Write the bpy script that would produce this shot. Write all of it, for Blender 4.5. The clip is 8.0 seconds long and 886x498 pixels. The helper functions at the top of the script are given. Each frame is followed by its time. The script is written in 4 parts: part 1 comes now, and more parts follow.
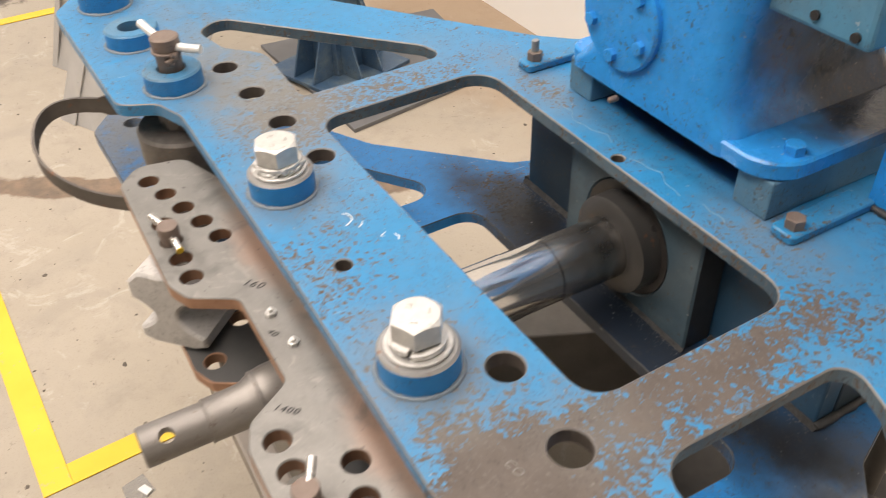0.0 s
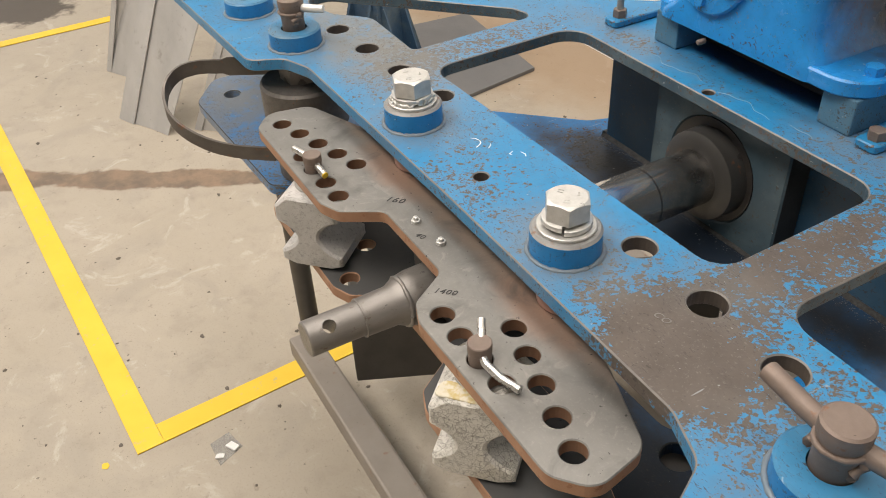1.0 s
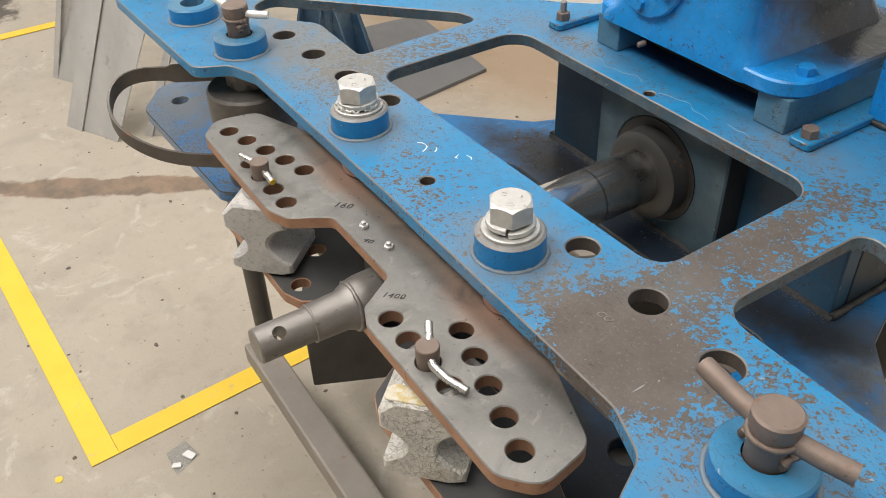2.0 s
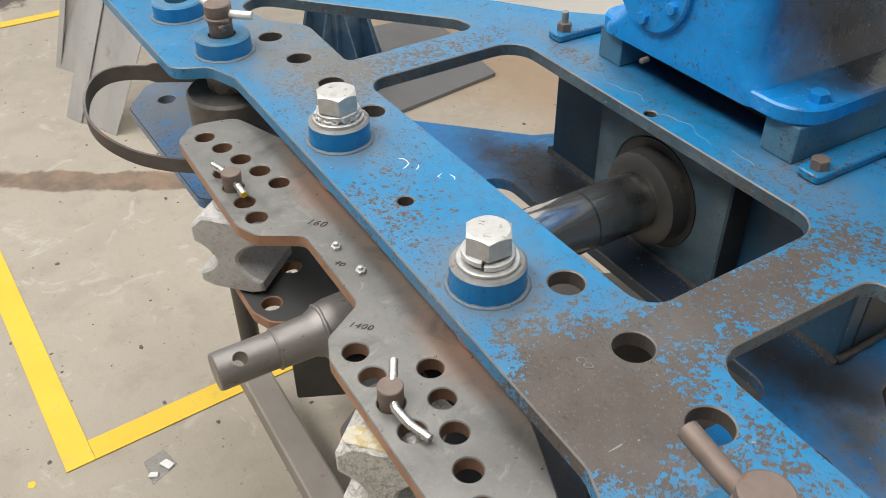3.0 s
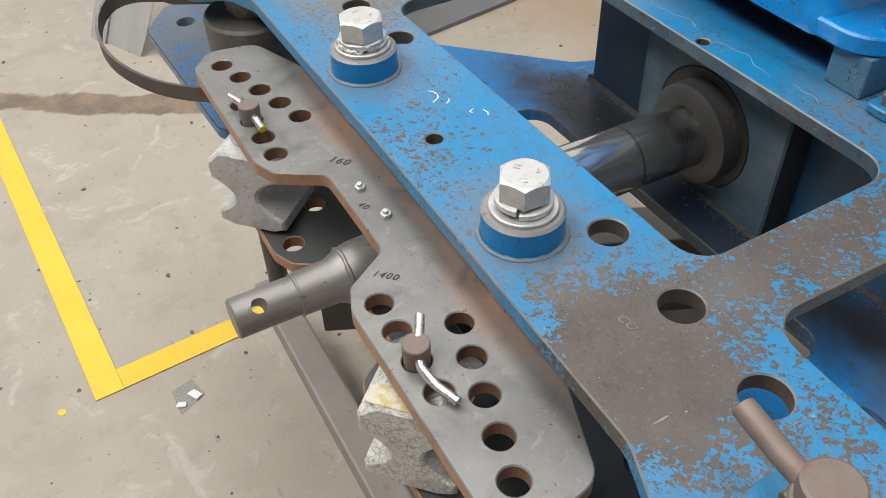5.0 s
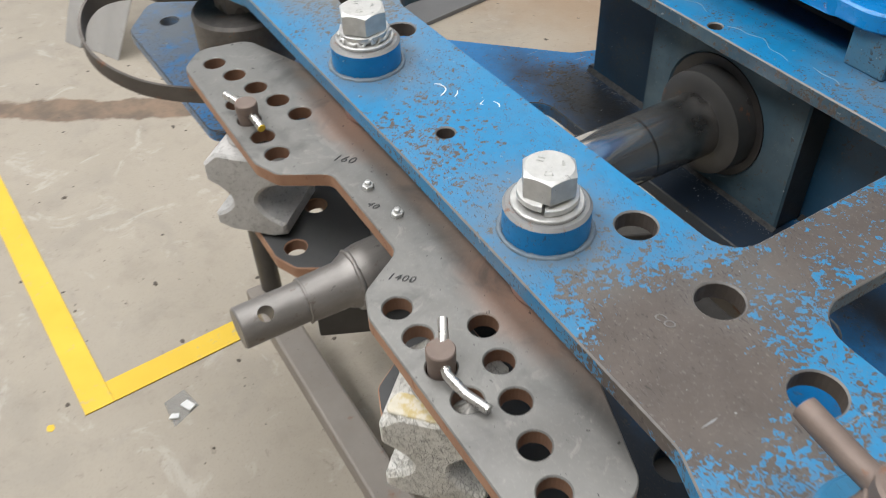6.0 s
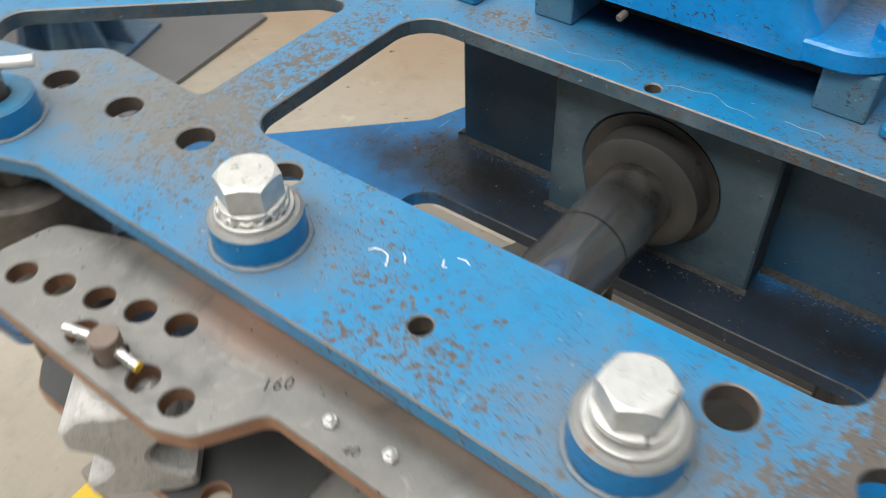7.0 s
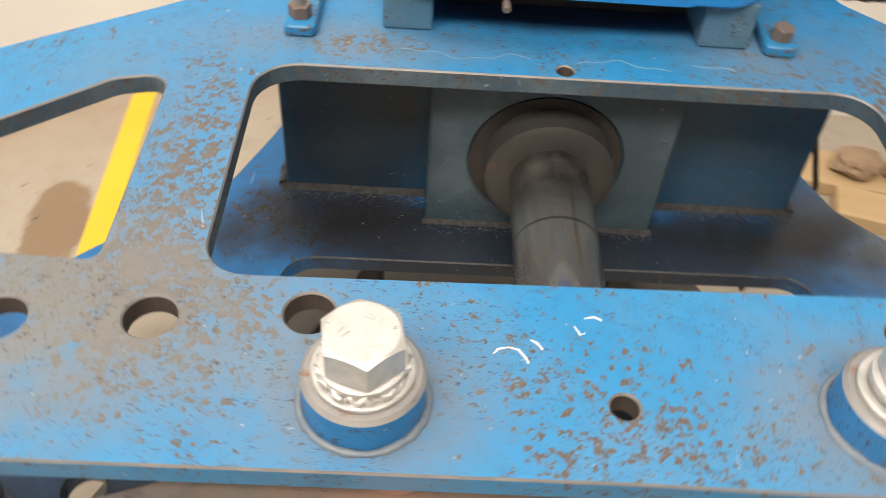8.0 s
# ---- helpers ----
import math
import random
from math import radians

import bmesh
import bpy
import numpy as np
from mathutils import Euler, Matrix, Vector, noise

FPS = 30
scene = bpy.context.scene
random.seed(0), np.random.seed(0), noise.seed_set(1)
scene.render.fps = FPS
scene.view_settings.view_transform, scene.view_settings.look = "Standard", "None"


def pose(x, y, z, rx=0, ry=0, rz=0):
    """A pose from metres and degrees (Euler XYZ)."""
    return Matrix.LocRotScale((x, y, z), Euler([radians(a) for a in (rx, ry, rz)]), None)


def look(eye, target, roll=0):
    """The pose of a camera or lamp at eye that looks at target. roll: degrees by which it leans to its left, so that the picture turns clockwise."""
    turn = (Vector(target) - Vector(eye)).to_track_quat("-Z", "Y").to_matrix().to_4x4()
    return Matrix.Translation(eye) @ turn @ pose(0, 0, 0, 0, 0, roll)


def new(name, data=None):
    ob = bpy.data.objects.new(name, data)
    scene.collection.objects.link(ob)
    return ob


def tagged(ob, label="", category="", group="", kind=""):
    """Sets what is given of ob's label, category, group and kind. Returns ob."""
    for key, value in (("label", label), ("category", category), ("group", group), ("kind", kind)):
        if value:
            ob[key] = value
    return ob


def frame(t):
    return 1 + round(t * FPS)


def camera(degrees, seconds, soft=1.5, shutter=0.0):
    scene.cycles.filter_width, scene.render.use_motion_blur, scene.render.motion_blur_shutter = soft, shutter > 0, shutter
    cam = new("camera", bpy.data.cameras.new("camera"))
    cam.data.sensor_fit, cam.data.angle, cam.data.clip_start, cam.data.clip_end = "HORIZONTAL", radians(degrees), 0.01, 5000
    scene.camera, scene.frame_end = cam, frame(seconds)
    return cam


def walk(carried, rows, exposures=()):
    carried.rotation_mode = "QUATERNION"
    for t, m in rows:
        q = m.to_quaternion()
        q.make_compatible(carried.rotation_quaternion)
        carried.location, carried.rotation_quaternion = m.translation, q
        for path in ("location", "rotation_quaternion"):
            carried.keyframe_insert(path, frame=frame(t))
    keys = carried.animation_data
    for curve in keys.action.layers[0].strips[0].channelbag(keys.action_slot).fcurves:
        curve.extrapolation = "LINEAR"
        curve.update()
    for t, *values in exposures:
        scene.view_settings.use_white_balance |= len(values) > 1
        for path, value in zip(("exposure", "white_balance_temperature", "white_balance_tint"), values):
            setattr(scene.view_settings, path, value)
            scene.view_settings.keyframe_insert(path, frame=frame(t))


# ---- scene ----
cam = camera(55.0, 8.0, soft=0.8, shutter=0.4)
PATH = [
    (0, (0.721, -0.259, 1.744), (-0.645, 0.482, 0.485), -1.9),
    (0.2, (0.743, -0.323, 1.734), (-0.635, 0.419, 0.489), -1.8),
    (0.5, (0.774, -0.417, 1.731), (-0.617, 0.321, 0.497), -2.4),
    (1, (0.813, -0.495, 1.721), (-0.589, 0.251, 0.506), -2.9),
    (1.5, (0.824, -0.495, 1.728), (-0.547, 0.31, 0.514), -2.7),
    (1.7, (0.827, -0.493, 1.731), (-0.528, 0.331, 0.513), -2.4),
    (2.8, (0.801, -0.427, 1.72), (-0.564, 0.382, 0.502), -1.1),
    (3, (0.779, -0.405, 1.71), (-0.587, 0.399, 0.49), -0.6),
    (3.5, (0.732, -0.361, 1.695), (-0.578, 0.38, 0.378), -0.7),
    (4, (0.724, -0.349, 1.693), (-0.572, 0.348, 0.338), -1.5),
    (4.5, (0.72, -0.359, 1.69), (-0.574, 0.327, 0.327), -1.7),
    (4.7, (0.718, -0.363, 1.687), (-0.579, 0.32, 0.326), -1.7),
    (5.8, (0.703, -0.381, 1.668), (-0.594, 0.296, 0.306), -2.6),
    (6, (0.668, -0.386, 1.656), (-0.606, 0.333, 0.293), -2.3),
    (6.5, (0.549, -0.407, 1.658), (-0.573, 0.518, 0.285), 0.2),
    (7, (0.301, -0.334, 1.63), (-0.612, 0.776, 0.24), -2.2),
    (7.2, (0.199, -0.319, 1.61), (-0.587, 0.866, 0.203), -0.9),
    (7.5, (0.069, -0.306, 1.606), (-0.435, 0.959, 0.141), 3.2),
    (8, (-0.147, -0.338, 1.607), (-0.1, 1.057, 0.174), 4.5),
]
EXPOSURES = [(0.0, 0.20, 7300, 17), (0.5, 0.0, 7150, 13), (1.0, -0.02, 7100, 13), (1.5, 0.0, 6900, 12), (3.0, -0.04, 6400, 10), (4.5, -0.05, 6330, 10), (6.0, -0.06, 6200, 10), (6.5, -0.05, 6250, 9), (7.0, 0.03, 6400, 8), (7.5, 0.09, 6650, 11), (8.0, 0.26, 7450, 15)]
walk(cam, [(t, look(eye, target, roll)) for t, eye, target, roll in PATH], EXPOSURES)

# ---- world and light ----
world = bpy.data.worlds.new("sky")
scene.world = world
world.use_nodes = True
wn = world.node_tree
sky = wn.nodes.new("ShaderNodeTexSky")
sky.sky_type, sky.sun_disc = "NISHITA", False
sky.sun_elevation, sky.sun_rotation = radians(48), radians(200)
wn.nodes["Background"].inputs[1].default_value = 0.12
wn.links.new(sky.outputs[0], wn.nodes["Background"].inputs[0])


def area_lamp(name, eye, target, w, h, power, colour):
    data = bpy.data.lights.new(name, "AREA")
    data.shape, data.size, data.size_y, data.energy, data.color = "RECTANGLE", w, h, power, colour
    ob = new(name, data)
    ob.matrix_world = look(eye, target)
    return ob


# area lamps added in place of unseen daylight: two overhead, one from the west
area_lamp("overhead_lamp_front", (-1.5, -2.6, 5.55), (-1.5, -2.6, 0), 7.0, 1.5, 410, (1.0, 0.97, 0.92))
area_lamp("overhead_lamp_rear", (-1.5, 0.6, 5.55), (-1.5, 0.6, 0), 7.0, 1.5, 175, (1.0, 0.97, 0.92))
area_lamp("west_fill_lamp", (-8.75, -2.5, 2.2), (0, -1.0, 1.0), 6.0, 4.0, 85, (1.0, 0.99, 0.97))

H = 1.112          # top of the upper frame plate
LOW = 0.858        # top of the lower frame plate
GREY = H - 0.056   # top of the grey saddle plate


# ---- materials ----
def nodes_of(name):
    m = bpy.data.materials.new(name)
    m.use_nodes = True
    return m, m.node_tree, m.node_tree.nodes["Principled BSDF"]


class Kit:
    """Short names for the nodes of one material."""

    def __init__(self, name):
        self.m, self.t, self.b = nodes_of(name)
        co = self.t.nodes.new("ShaderNodeTexCoord")
        self.co = co.outputs["Object"]
        self.geo = self.t.nodes.new("ShaderNodeNewGeometry")

    def put(self, value, socket):
        if isinstance(value, bpy.types.NodeSocket):
            self.t.links.new(value, socket)
        elif isinstance(value, (tuple, list)) and len(value) == 3 and socket.type == "RGBA":
            socket.default_value = (*value, 1)
        else:
            socket.default_value = value

    def noise(self, scale, detail=4, rough=0.55, stretch=None, distort=0.0, co=None):
        n = self.t.nodes.new("ShaderNodeTexNoise")
        n.inputs["Scale"].default_value, n.inputs["Detail"].default_value = scale, detail
        n.inputs["Roughness"].default_value, n.inputs["Distortion"].default_value = rough, distort
        src = co or self.co
        if stretch:
            mp = self.t.nodes.new("ShaderNodeMapping")
            mp.inputs["Scale"].default_value = stretch
            self.t.links.new(src, mp.inputs[0])
            src = mp.outputs[0]
        self.t.links.new(src, n.inputs["Vector"])
        return n.outputs["Fac"]

    def cells(self, scale, warp=0.006, warp_scale=60):
        """A random value for each angular flake."""
        n = self.t.nodes.new("ShaderNodeTexNoise")
        n.inputs["Scale"].default_value, n.inputs["Detail"].default_value = warp_scale, 3
        self.t.links.new(self.co, n.inputs["Vector"])
        mv = self.t.nodes.new("ShaderNodeVectorMath")
        mv.operation = "MULTIPLY_ADD"
        self.t.links.new(n.outputs["Color"], mv.inputs[0])
        mv.inputs[1].default_value = (warp, warp, warp)
        self.t.links.new(self.co, mv.inputs[2])
        v = self.t.nodes.new("ShaderNodeTexVoronoi")
        v.inputs["Scale"].default_value = scale
        self.t.links.new(mv.outputs[0], v.inputs["Vector"])
        return v.outputs["Color"]

    def ramp(self, fac, a, b):
        n = self.t.nodes.new("ShaderNodeMapRange")
        n.interpolation_type = "SMOOTHSTEP"
        self.put(fac, n.inputs["Value"])
        n.inputs["From Min"].default_value, n.inputs["From Max"].default_value = a, b
        return n.outputs["Result"]

    def op(self, kind, a, b=0.0):
        n = self.t.nodes.new("ShaderNodeMath")
        n.operation = kind
        n.use_clamp = False
        self.put(a, n.inputs[0])
        self.put(b, n.inputs[1])
        return n.outputs[0]

    def mix(self, fac, a, b):
        n = self.t.nodes.new("ShaderNodeMix")
        n.data_type = "RGBA"
        self.put(fac, n.inputs[0])
        self.put(a, n.inputs[6])
        self.put(b, n.inputs[7])
        return n.outputs[2]

    def blob(self, centre, radii, turn=0.0, soft=0.35, wobble=0.5, scale=6.0, co=None):
        """A stain with an uneven rim: 1 inside, 0 outside."""
        mp = self.t.nodes.new("ShaderNodeMapping")
        mp.vector_type = "TEXTURE"
        mp.inputs["Location"].default_value = centre
        mp.inputs["Rotation"].default_value = (0, 0, radians(turn))
        mp.inputs["Scale"].default_value = radii
        self.t.links.new(co or self.co, mp.inputs[0])
        ln = self.t.nodes.new("ShaderNodeVectorMath")
        ln.operation = "LENGTH"
        self.t.links.new(mp.outputs[0], ln.inputs[0])
        d = self.op("ADD", ln.outputs["Value"], self.op("MULTIPLY", self.op("SUBTRACT", self.noise(scale, 5, 0.6), 0.5), wobble * 2))
        return self.op("SUBTRACT", 1.0, self.ramp(d, 1 - soft, 1 + soft))

    def bump(self, height, strength=0.3, distance=0.002):
        n = self.t.nodes.new("ShaderNodeBump")
        n.inputs["Strength"].default_value, n.inputs["Distance"].default_value = strength, distance
        self.put(height, n.inputs["Height"])
        self.t.links.new(n.outputs[0], self.b.inputs["Normal"])

    def done(self, colour, rough, metal=0.0):
        self.put(colour, self.b.inputs["Base Color"])
        self.put(rough, self.b.inputs["Roughness"])
        self.put(metal, self.b.inputs["Metallic"])
        return self.m


def blue_paint(name, chips=0.55, wear=(), grime=0.5, tone=(0.012, 0.175, 0.40), grease_shade=(), dust=(), lumps=0.0, shine=0.0):
    """Blue enamel, flaked to dull brown steel. wear: (centre, radii, turn, strength) of places that are rubbed bare;
    blackened places, part greasy and part painted-in shade, come in the same form.
    """
    k = Kit(name)
    mid = k.noise(60, 7, 0.7, distort=0.8)
    broad = k.noise(8, 4, 0.6)
    flakes = k.op("ADD", k.op("MULTIPLY", k.cells(215, 0.006, 80), 0.25), k.op("MULTIPLY", k.cells(520, 0.004, 200), 0.13))
    level = k.op("ADD", flakes, k.op("ADD", k.op("MULTIPLY", mid, 0.40), k.op("MULTIPLY", broad, 0.23)))
    for centre, radii, turn, strength in wear:
        level = k.op("ADD", level, k.op("MULTIPLY", k.blob(centre, radii, turn, 0.8, 0.5, 9), strength))
    bare = k.ramp(level, chips, chips + 0.006)
    dusty = k.ramp(k.noise(9, 6, 0.62), 0.42, 0.75)
    blue = k.mix(k.noise(3.5, 4), tone, tuple(c * 1.25 + 0.006 for c in tone))
    blue = k.mix(k.op("MULTIPLY", k.ramp(k.noise(60, 5, 0.6), 0.4, 0.7), 0.22), blue, tuple(c * 0.6 for c in tone))
    blue = k.mix(k.op("MULTIPLY", dusty, grime), blue, (0.15, 0.20, 0.22))
    rubbed = k.ramp(level, chips - 0.07, chips)
    blue = k.mix(k.op("MULTIPLY", rubbed, 0.28), blue, (0.15, 0.155, 0.15))
    bare_steel = k.mix(k.noise(24, 6, 0.65), (0.058, 0.048, 0.042), (0.145, 0.120, 0.103))
    bare_steel = k.mix(k.op("MULTIPLY", k.ramp(k.noise(210, 4, 0.7), 0.56, 0.68), 0.5), bare_steel, (0.20, 0.18, 0.165))
    dark = k.ramp(k.noise(230, 3, 0.7), 0.645, 0.69)
    col = k.mix(bare, blue, bare_steel)
    for centre, radii, turn, strength in dust:
        thick = k.op("MULTIPLY", k.blob(centre, radii, turn, 0.7, 0.4, 9), k.ramp(k.noise(30, 6, 0.65), 0.2, 0.55))
        col = k.mix(k.op("MULTIPLY", thick, strength), col, (0.17, 0.172, 0.165))
    col = k.mix(k.op("MULTIPLY", dark, 0.5), col, (0.04, 0.038, 0.035))
    for centre, radii, turn, strength in grease_shade:
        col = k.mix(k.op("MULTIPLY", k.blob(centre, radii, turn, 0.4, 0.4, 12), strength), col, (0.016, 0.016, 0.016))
    nicks = k.op("MULTIPLY", k.ramp(k.noise(135, 2, 0.5, (1, 2.8, 1), 1.4), 0.625, 0.65), k.ramp(k.noise(11, 4, 0.6), 0.43, 0.56))
    col = k.mix(k.op("MULTIPLY", nicks, 0.8), col, (0.055, 0.047, 0.043))
    scr = k.ramp(k.noise(75, 2, 0.5, (1, 0.05, 1), 1.8), 0.765, 0.775)
    col = k.mix(k.op("MULTIPLY", scr, 0.4), col, (0.45, 0.5, 0.53))
    specks = k.ramp(k.noise(120, 2, 0.5), 0.735, 0.75)
    col = k.mix(k.op("MULTIPLY", specks, 0.5), col, (0.42, 0.44, 0.44))
    rough = k.op("ADD", 0.36 - shine, k.op("ADD", k.op("MULTIPLY", bare, 0.16), k.op("MULTIPLY", dusty, 0.16)))
    relief = k.op("ADD", k.op("MULTIPLY", bare, -0.9), k.op("MULTIPLY", k.noise(300, 3), 0.2))
    if lumps:
        relief = k.op("ADD", relief, k.op("ADD", k.op("MULTIPLY", k.noise(22, 4, 0.6), lumps), k.op("MULTIPLY", k.noise(75, 4, 0.6), lumps * 0.4)))
    k.bump(relief, 0.6, 0.0008)
    k.b.inputs["Specular IOR Level"].default_value = 0.36 + shine
    return k.done(col, rough)


def steel(name, a, b, rough=0.5, metal=0.7, scale=18, rust=0.0, stretch=None, rust_colour=(0.23, 0.10, 0.05)):
    k = Kit(name)
    col = k.mix(k.noise(scale, 6, 0.6, stretch), a, b)
    if rust:
        spots = k.ramp(k.noise(scale * 1.7, 6, 0.65), 0.62 - rust * 0.3, 0.72 - rust * 0.2)
        col = k.mix(k.op("MULTIPLY", spots, 0.75), col, rust_colour)
    specks = k.ramp(k.noise(120, 3, 0.7), 0.68, 0.73)
    col = k.mix(k.op("MULTIPLY", specks, 0.6), col, tuple(c * 0.3 for c in a))
    rg = k.op("ADD", rough - 0.1, k.op("MULTIPLY", k.noise(scale * 2.3, 5, 0.6), 0.22))
    k.bump(k.noise(scale * 14, 4, 0.6), 0.25, 0.0008)
    return k.done(col, rg, metal)


# the black blob at y 0.54 paints in the shade under the gearbox
TOP_BLUE = blue_paint("worn_blue_top", 0.635, (
    ((0.385, 0.005, 0), (0.085, 0.055, 1), -10, 0.25), ((0.37, -0.035, 0), (0.085, 0.032, 1), -6, 0.20), ((0.335, 0.22, 0), (0.030, 0.16, 1), 0, 0.20), ((0.385, 0.20, 0), (0.022, 0.12, 1), 0, 0.13), ((0.44, 0.03, 0), (0.14, 0.10, 1), 0, 0.075),
    ((0.30, 0.02, 0), (0.10, 0.07, 1), 0, 0.06), ((0.36, 0.25, 0), (0.06, 0.17, 1), 0, 0.06), ((-0.50, 0.085, 0), (0.16, 0.05, 1), 0, 0.04),
    ((-0.36, 0.22, 0), (0.04, 0.17, 1), 0, 0.12), ((-0.37, 0.09, 0), (0.10, 0.06, 1), 0, 0.09), ((-0.22, 0.435, 0), (0.06, 0.018, 1), 0, 0.10),
    ((0.0, 0.0, 0), (0.11, 0.06, 1), 0, 0.075), ((-0.33, 0.02, 0), (0.10, 0.07, 1), 0, 0.05),
    ((0.33, 0.43, 0), (0.14, 0.06, 1), 10, 0.085), ((0.56, 0.06, 0), (0.12, 0.05, 1), 0, 0.05)), 0.34, (0.010, 0.185, 0.39), (((-0.01, 0.54, 0), (0.16, 0.05, 1), 0, 0.85),),
    (((-0.50, 0.06, 0), (0.18, 0.11, 1), 0, 0.85), ((-0.34, 0.07, 0), (0.16, 0.08, 1), 0, 0.5), ((-0.40, 0.22, 0), (0.09, 0.2, 1), 0, 0.3), ((-0.75, 0.0, 0), (0.2, 0.12, 1), 0, 0.4), ((0.57, -0.03, 0), (0.09, 0.09, 1), 0, 0.35), ((0.186, 0.0, 0), (0.085, 0.065, 1), 0, 0.75), ((-0.182, 0.0, 0), (0.08, 0.06, 1), 0, 0.7), ((-0.24, 0.44, 0), (0.13, 0.04, 1), 0, 0.45), ((0.22, 0.46, 0), (0.09, 0.05, 1), 0, 0.45), ((0.33, 0.10, 0), (0.07, 0.05, 1), 0, 0.3)))
# black under the saddle and top plate is painted-in shade; by the housing, greasy
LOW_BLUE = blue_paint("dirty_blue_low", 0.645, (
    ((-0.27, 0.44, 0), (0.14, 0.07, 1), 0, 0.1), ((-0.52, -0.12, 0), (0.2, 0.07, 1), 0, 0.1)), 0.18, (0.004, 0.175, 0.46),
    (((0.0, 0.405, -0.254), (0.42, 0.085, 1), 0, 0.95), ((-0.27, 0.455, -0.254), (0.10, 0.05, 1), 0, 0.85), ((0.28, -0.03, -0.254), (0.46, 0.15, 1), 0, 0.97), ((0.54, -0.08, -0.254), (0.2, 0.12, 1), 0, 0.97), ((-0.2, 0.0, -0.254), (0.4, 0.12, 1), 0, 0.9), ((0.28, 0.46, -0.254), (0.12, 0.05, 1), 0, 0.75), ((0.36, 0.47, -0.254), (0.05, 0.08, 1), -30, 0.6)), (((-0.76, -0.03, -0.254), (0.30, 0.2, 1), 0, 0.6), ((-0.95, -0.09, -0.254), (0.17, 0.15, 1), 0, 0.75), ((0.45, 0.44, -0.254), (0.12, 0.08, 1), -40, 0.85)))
# black blobs darken the left end of the wall and the right housing side
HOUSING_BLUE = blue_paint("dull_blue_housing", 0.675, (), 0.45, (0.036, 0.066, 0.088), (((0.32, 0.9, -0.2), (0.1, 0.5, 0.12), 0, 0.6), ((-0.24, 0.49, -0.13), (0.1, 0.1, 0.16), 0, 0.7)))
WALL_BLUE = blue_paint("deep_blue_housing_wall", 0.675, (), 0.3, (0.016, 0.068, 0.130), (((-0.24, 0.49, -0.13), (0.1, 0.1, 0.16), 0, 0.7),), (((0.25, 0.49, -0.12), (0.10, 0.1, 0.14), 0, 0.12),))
# dark right side: greasy, with the shade below the side box painted in
CAST_BLUE = blue_paint("glossy_blue_casting", 0.675, (((0.13, 0.53, 0.20), (0.03, 0.04, 0.05), 0, 0.10),), 0.08, (0.004, 0.235, 0.62), (((0.15, 0.70, 0.13), (0.085, 0.17, 0.15), 0, 0.95), ((0.11, 0.60, 0.20), (0.03, 0.10, 0.09), 0, 0.75), ((0.125, 0.52, 0.19), (0.018, 0.05, 0.10), 0, 0.7)), (), 4.0, 0.14)
BOX_BLUE = blue_paint("grey_blue_box", 0.68, (), 0.4, (0.06, 0.20, 0.31))
DUSTY_BLUE = blue_paint("dusty_blue_boss_top", 0.66, (), 0.7, (0.03, 0.17, 0.32))
BOSS_BLUE = blue_paint("blue_boss_side", 0.68, (), 0.15, (0.007, 0.165, 0.40))
FOOT_BLUE = blue_paint("grey_blue_packing", 0.64, (), 0.5, (0.055, 0.16, 0.25))
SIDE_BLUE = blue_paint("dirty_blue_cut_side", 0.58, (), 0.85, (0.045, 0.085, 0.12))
FAR_BLUE = blue_paint("blue_grey_stand", 0.70, (), 0.9, (0.04, 0.09, 0.16))
WELD = steel("dusty_weld", (0.006, 0.007, 0.008), (0.075, 0.077, 0.078), 0.5, 0.2, 190)
SLAG = steel("dusty_slag", (0.003, 0.0035, 0.004), (0.10, 0.10, 0.10), 0.85, 0.0, 170)
SLAG.node_tree.nodes["Principled BSDF"].inputs["Specular IOR Level"].default_value = 0.15
GRIT = steel("pale_weld_grit", (0.05, 0.05, 0.05), (0.27, 0.27, 0.265), 0.8, 0.0, 150)
FILLET = steel("painted_fillet", (0.07, 0.14, 0.21), (0.24, 0.25, 0.25), 0.5, 0.2, 60)
RIM = steel("rubbed_plate_rim", (0.10, 0.10, 0.10), (0.29, 0.27, 0.25), 0.5, 0.3, 30)
HOLE_WALL = steel("brown_hole_wall", (0.07, 0.045, 0.032), (0.27, 0.135, 0.075), 0.6, 0.2, 14)
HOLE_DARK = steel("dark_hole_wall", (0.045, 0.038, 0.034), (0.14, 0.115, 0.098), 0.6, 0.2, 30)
LUMP = steel("rusty_red_roller", (0.26, 0.13, 0.10), (0.46, 0.30, 0.25), 0.6, 0.2, 50)
BOSS_TOP = steel("worn_boss_rim", (0.19, 0.20, 0.21), (0.34, 0.33, 0.31), 0.5, 0.35, 40, 0.2)


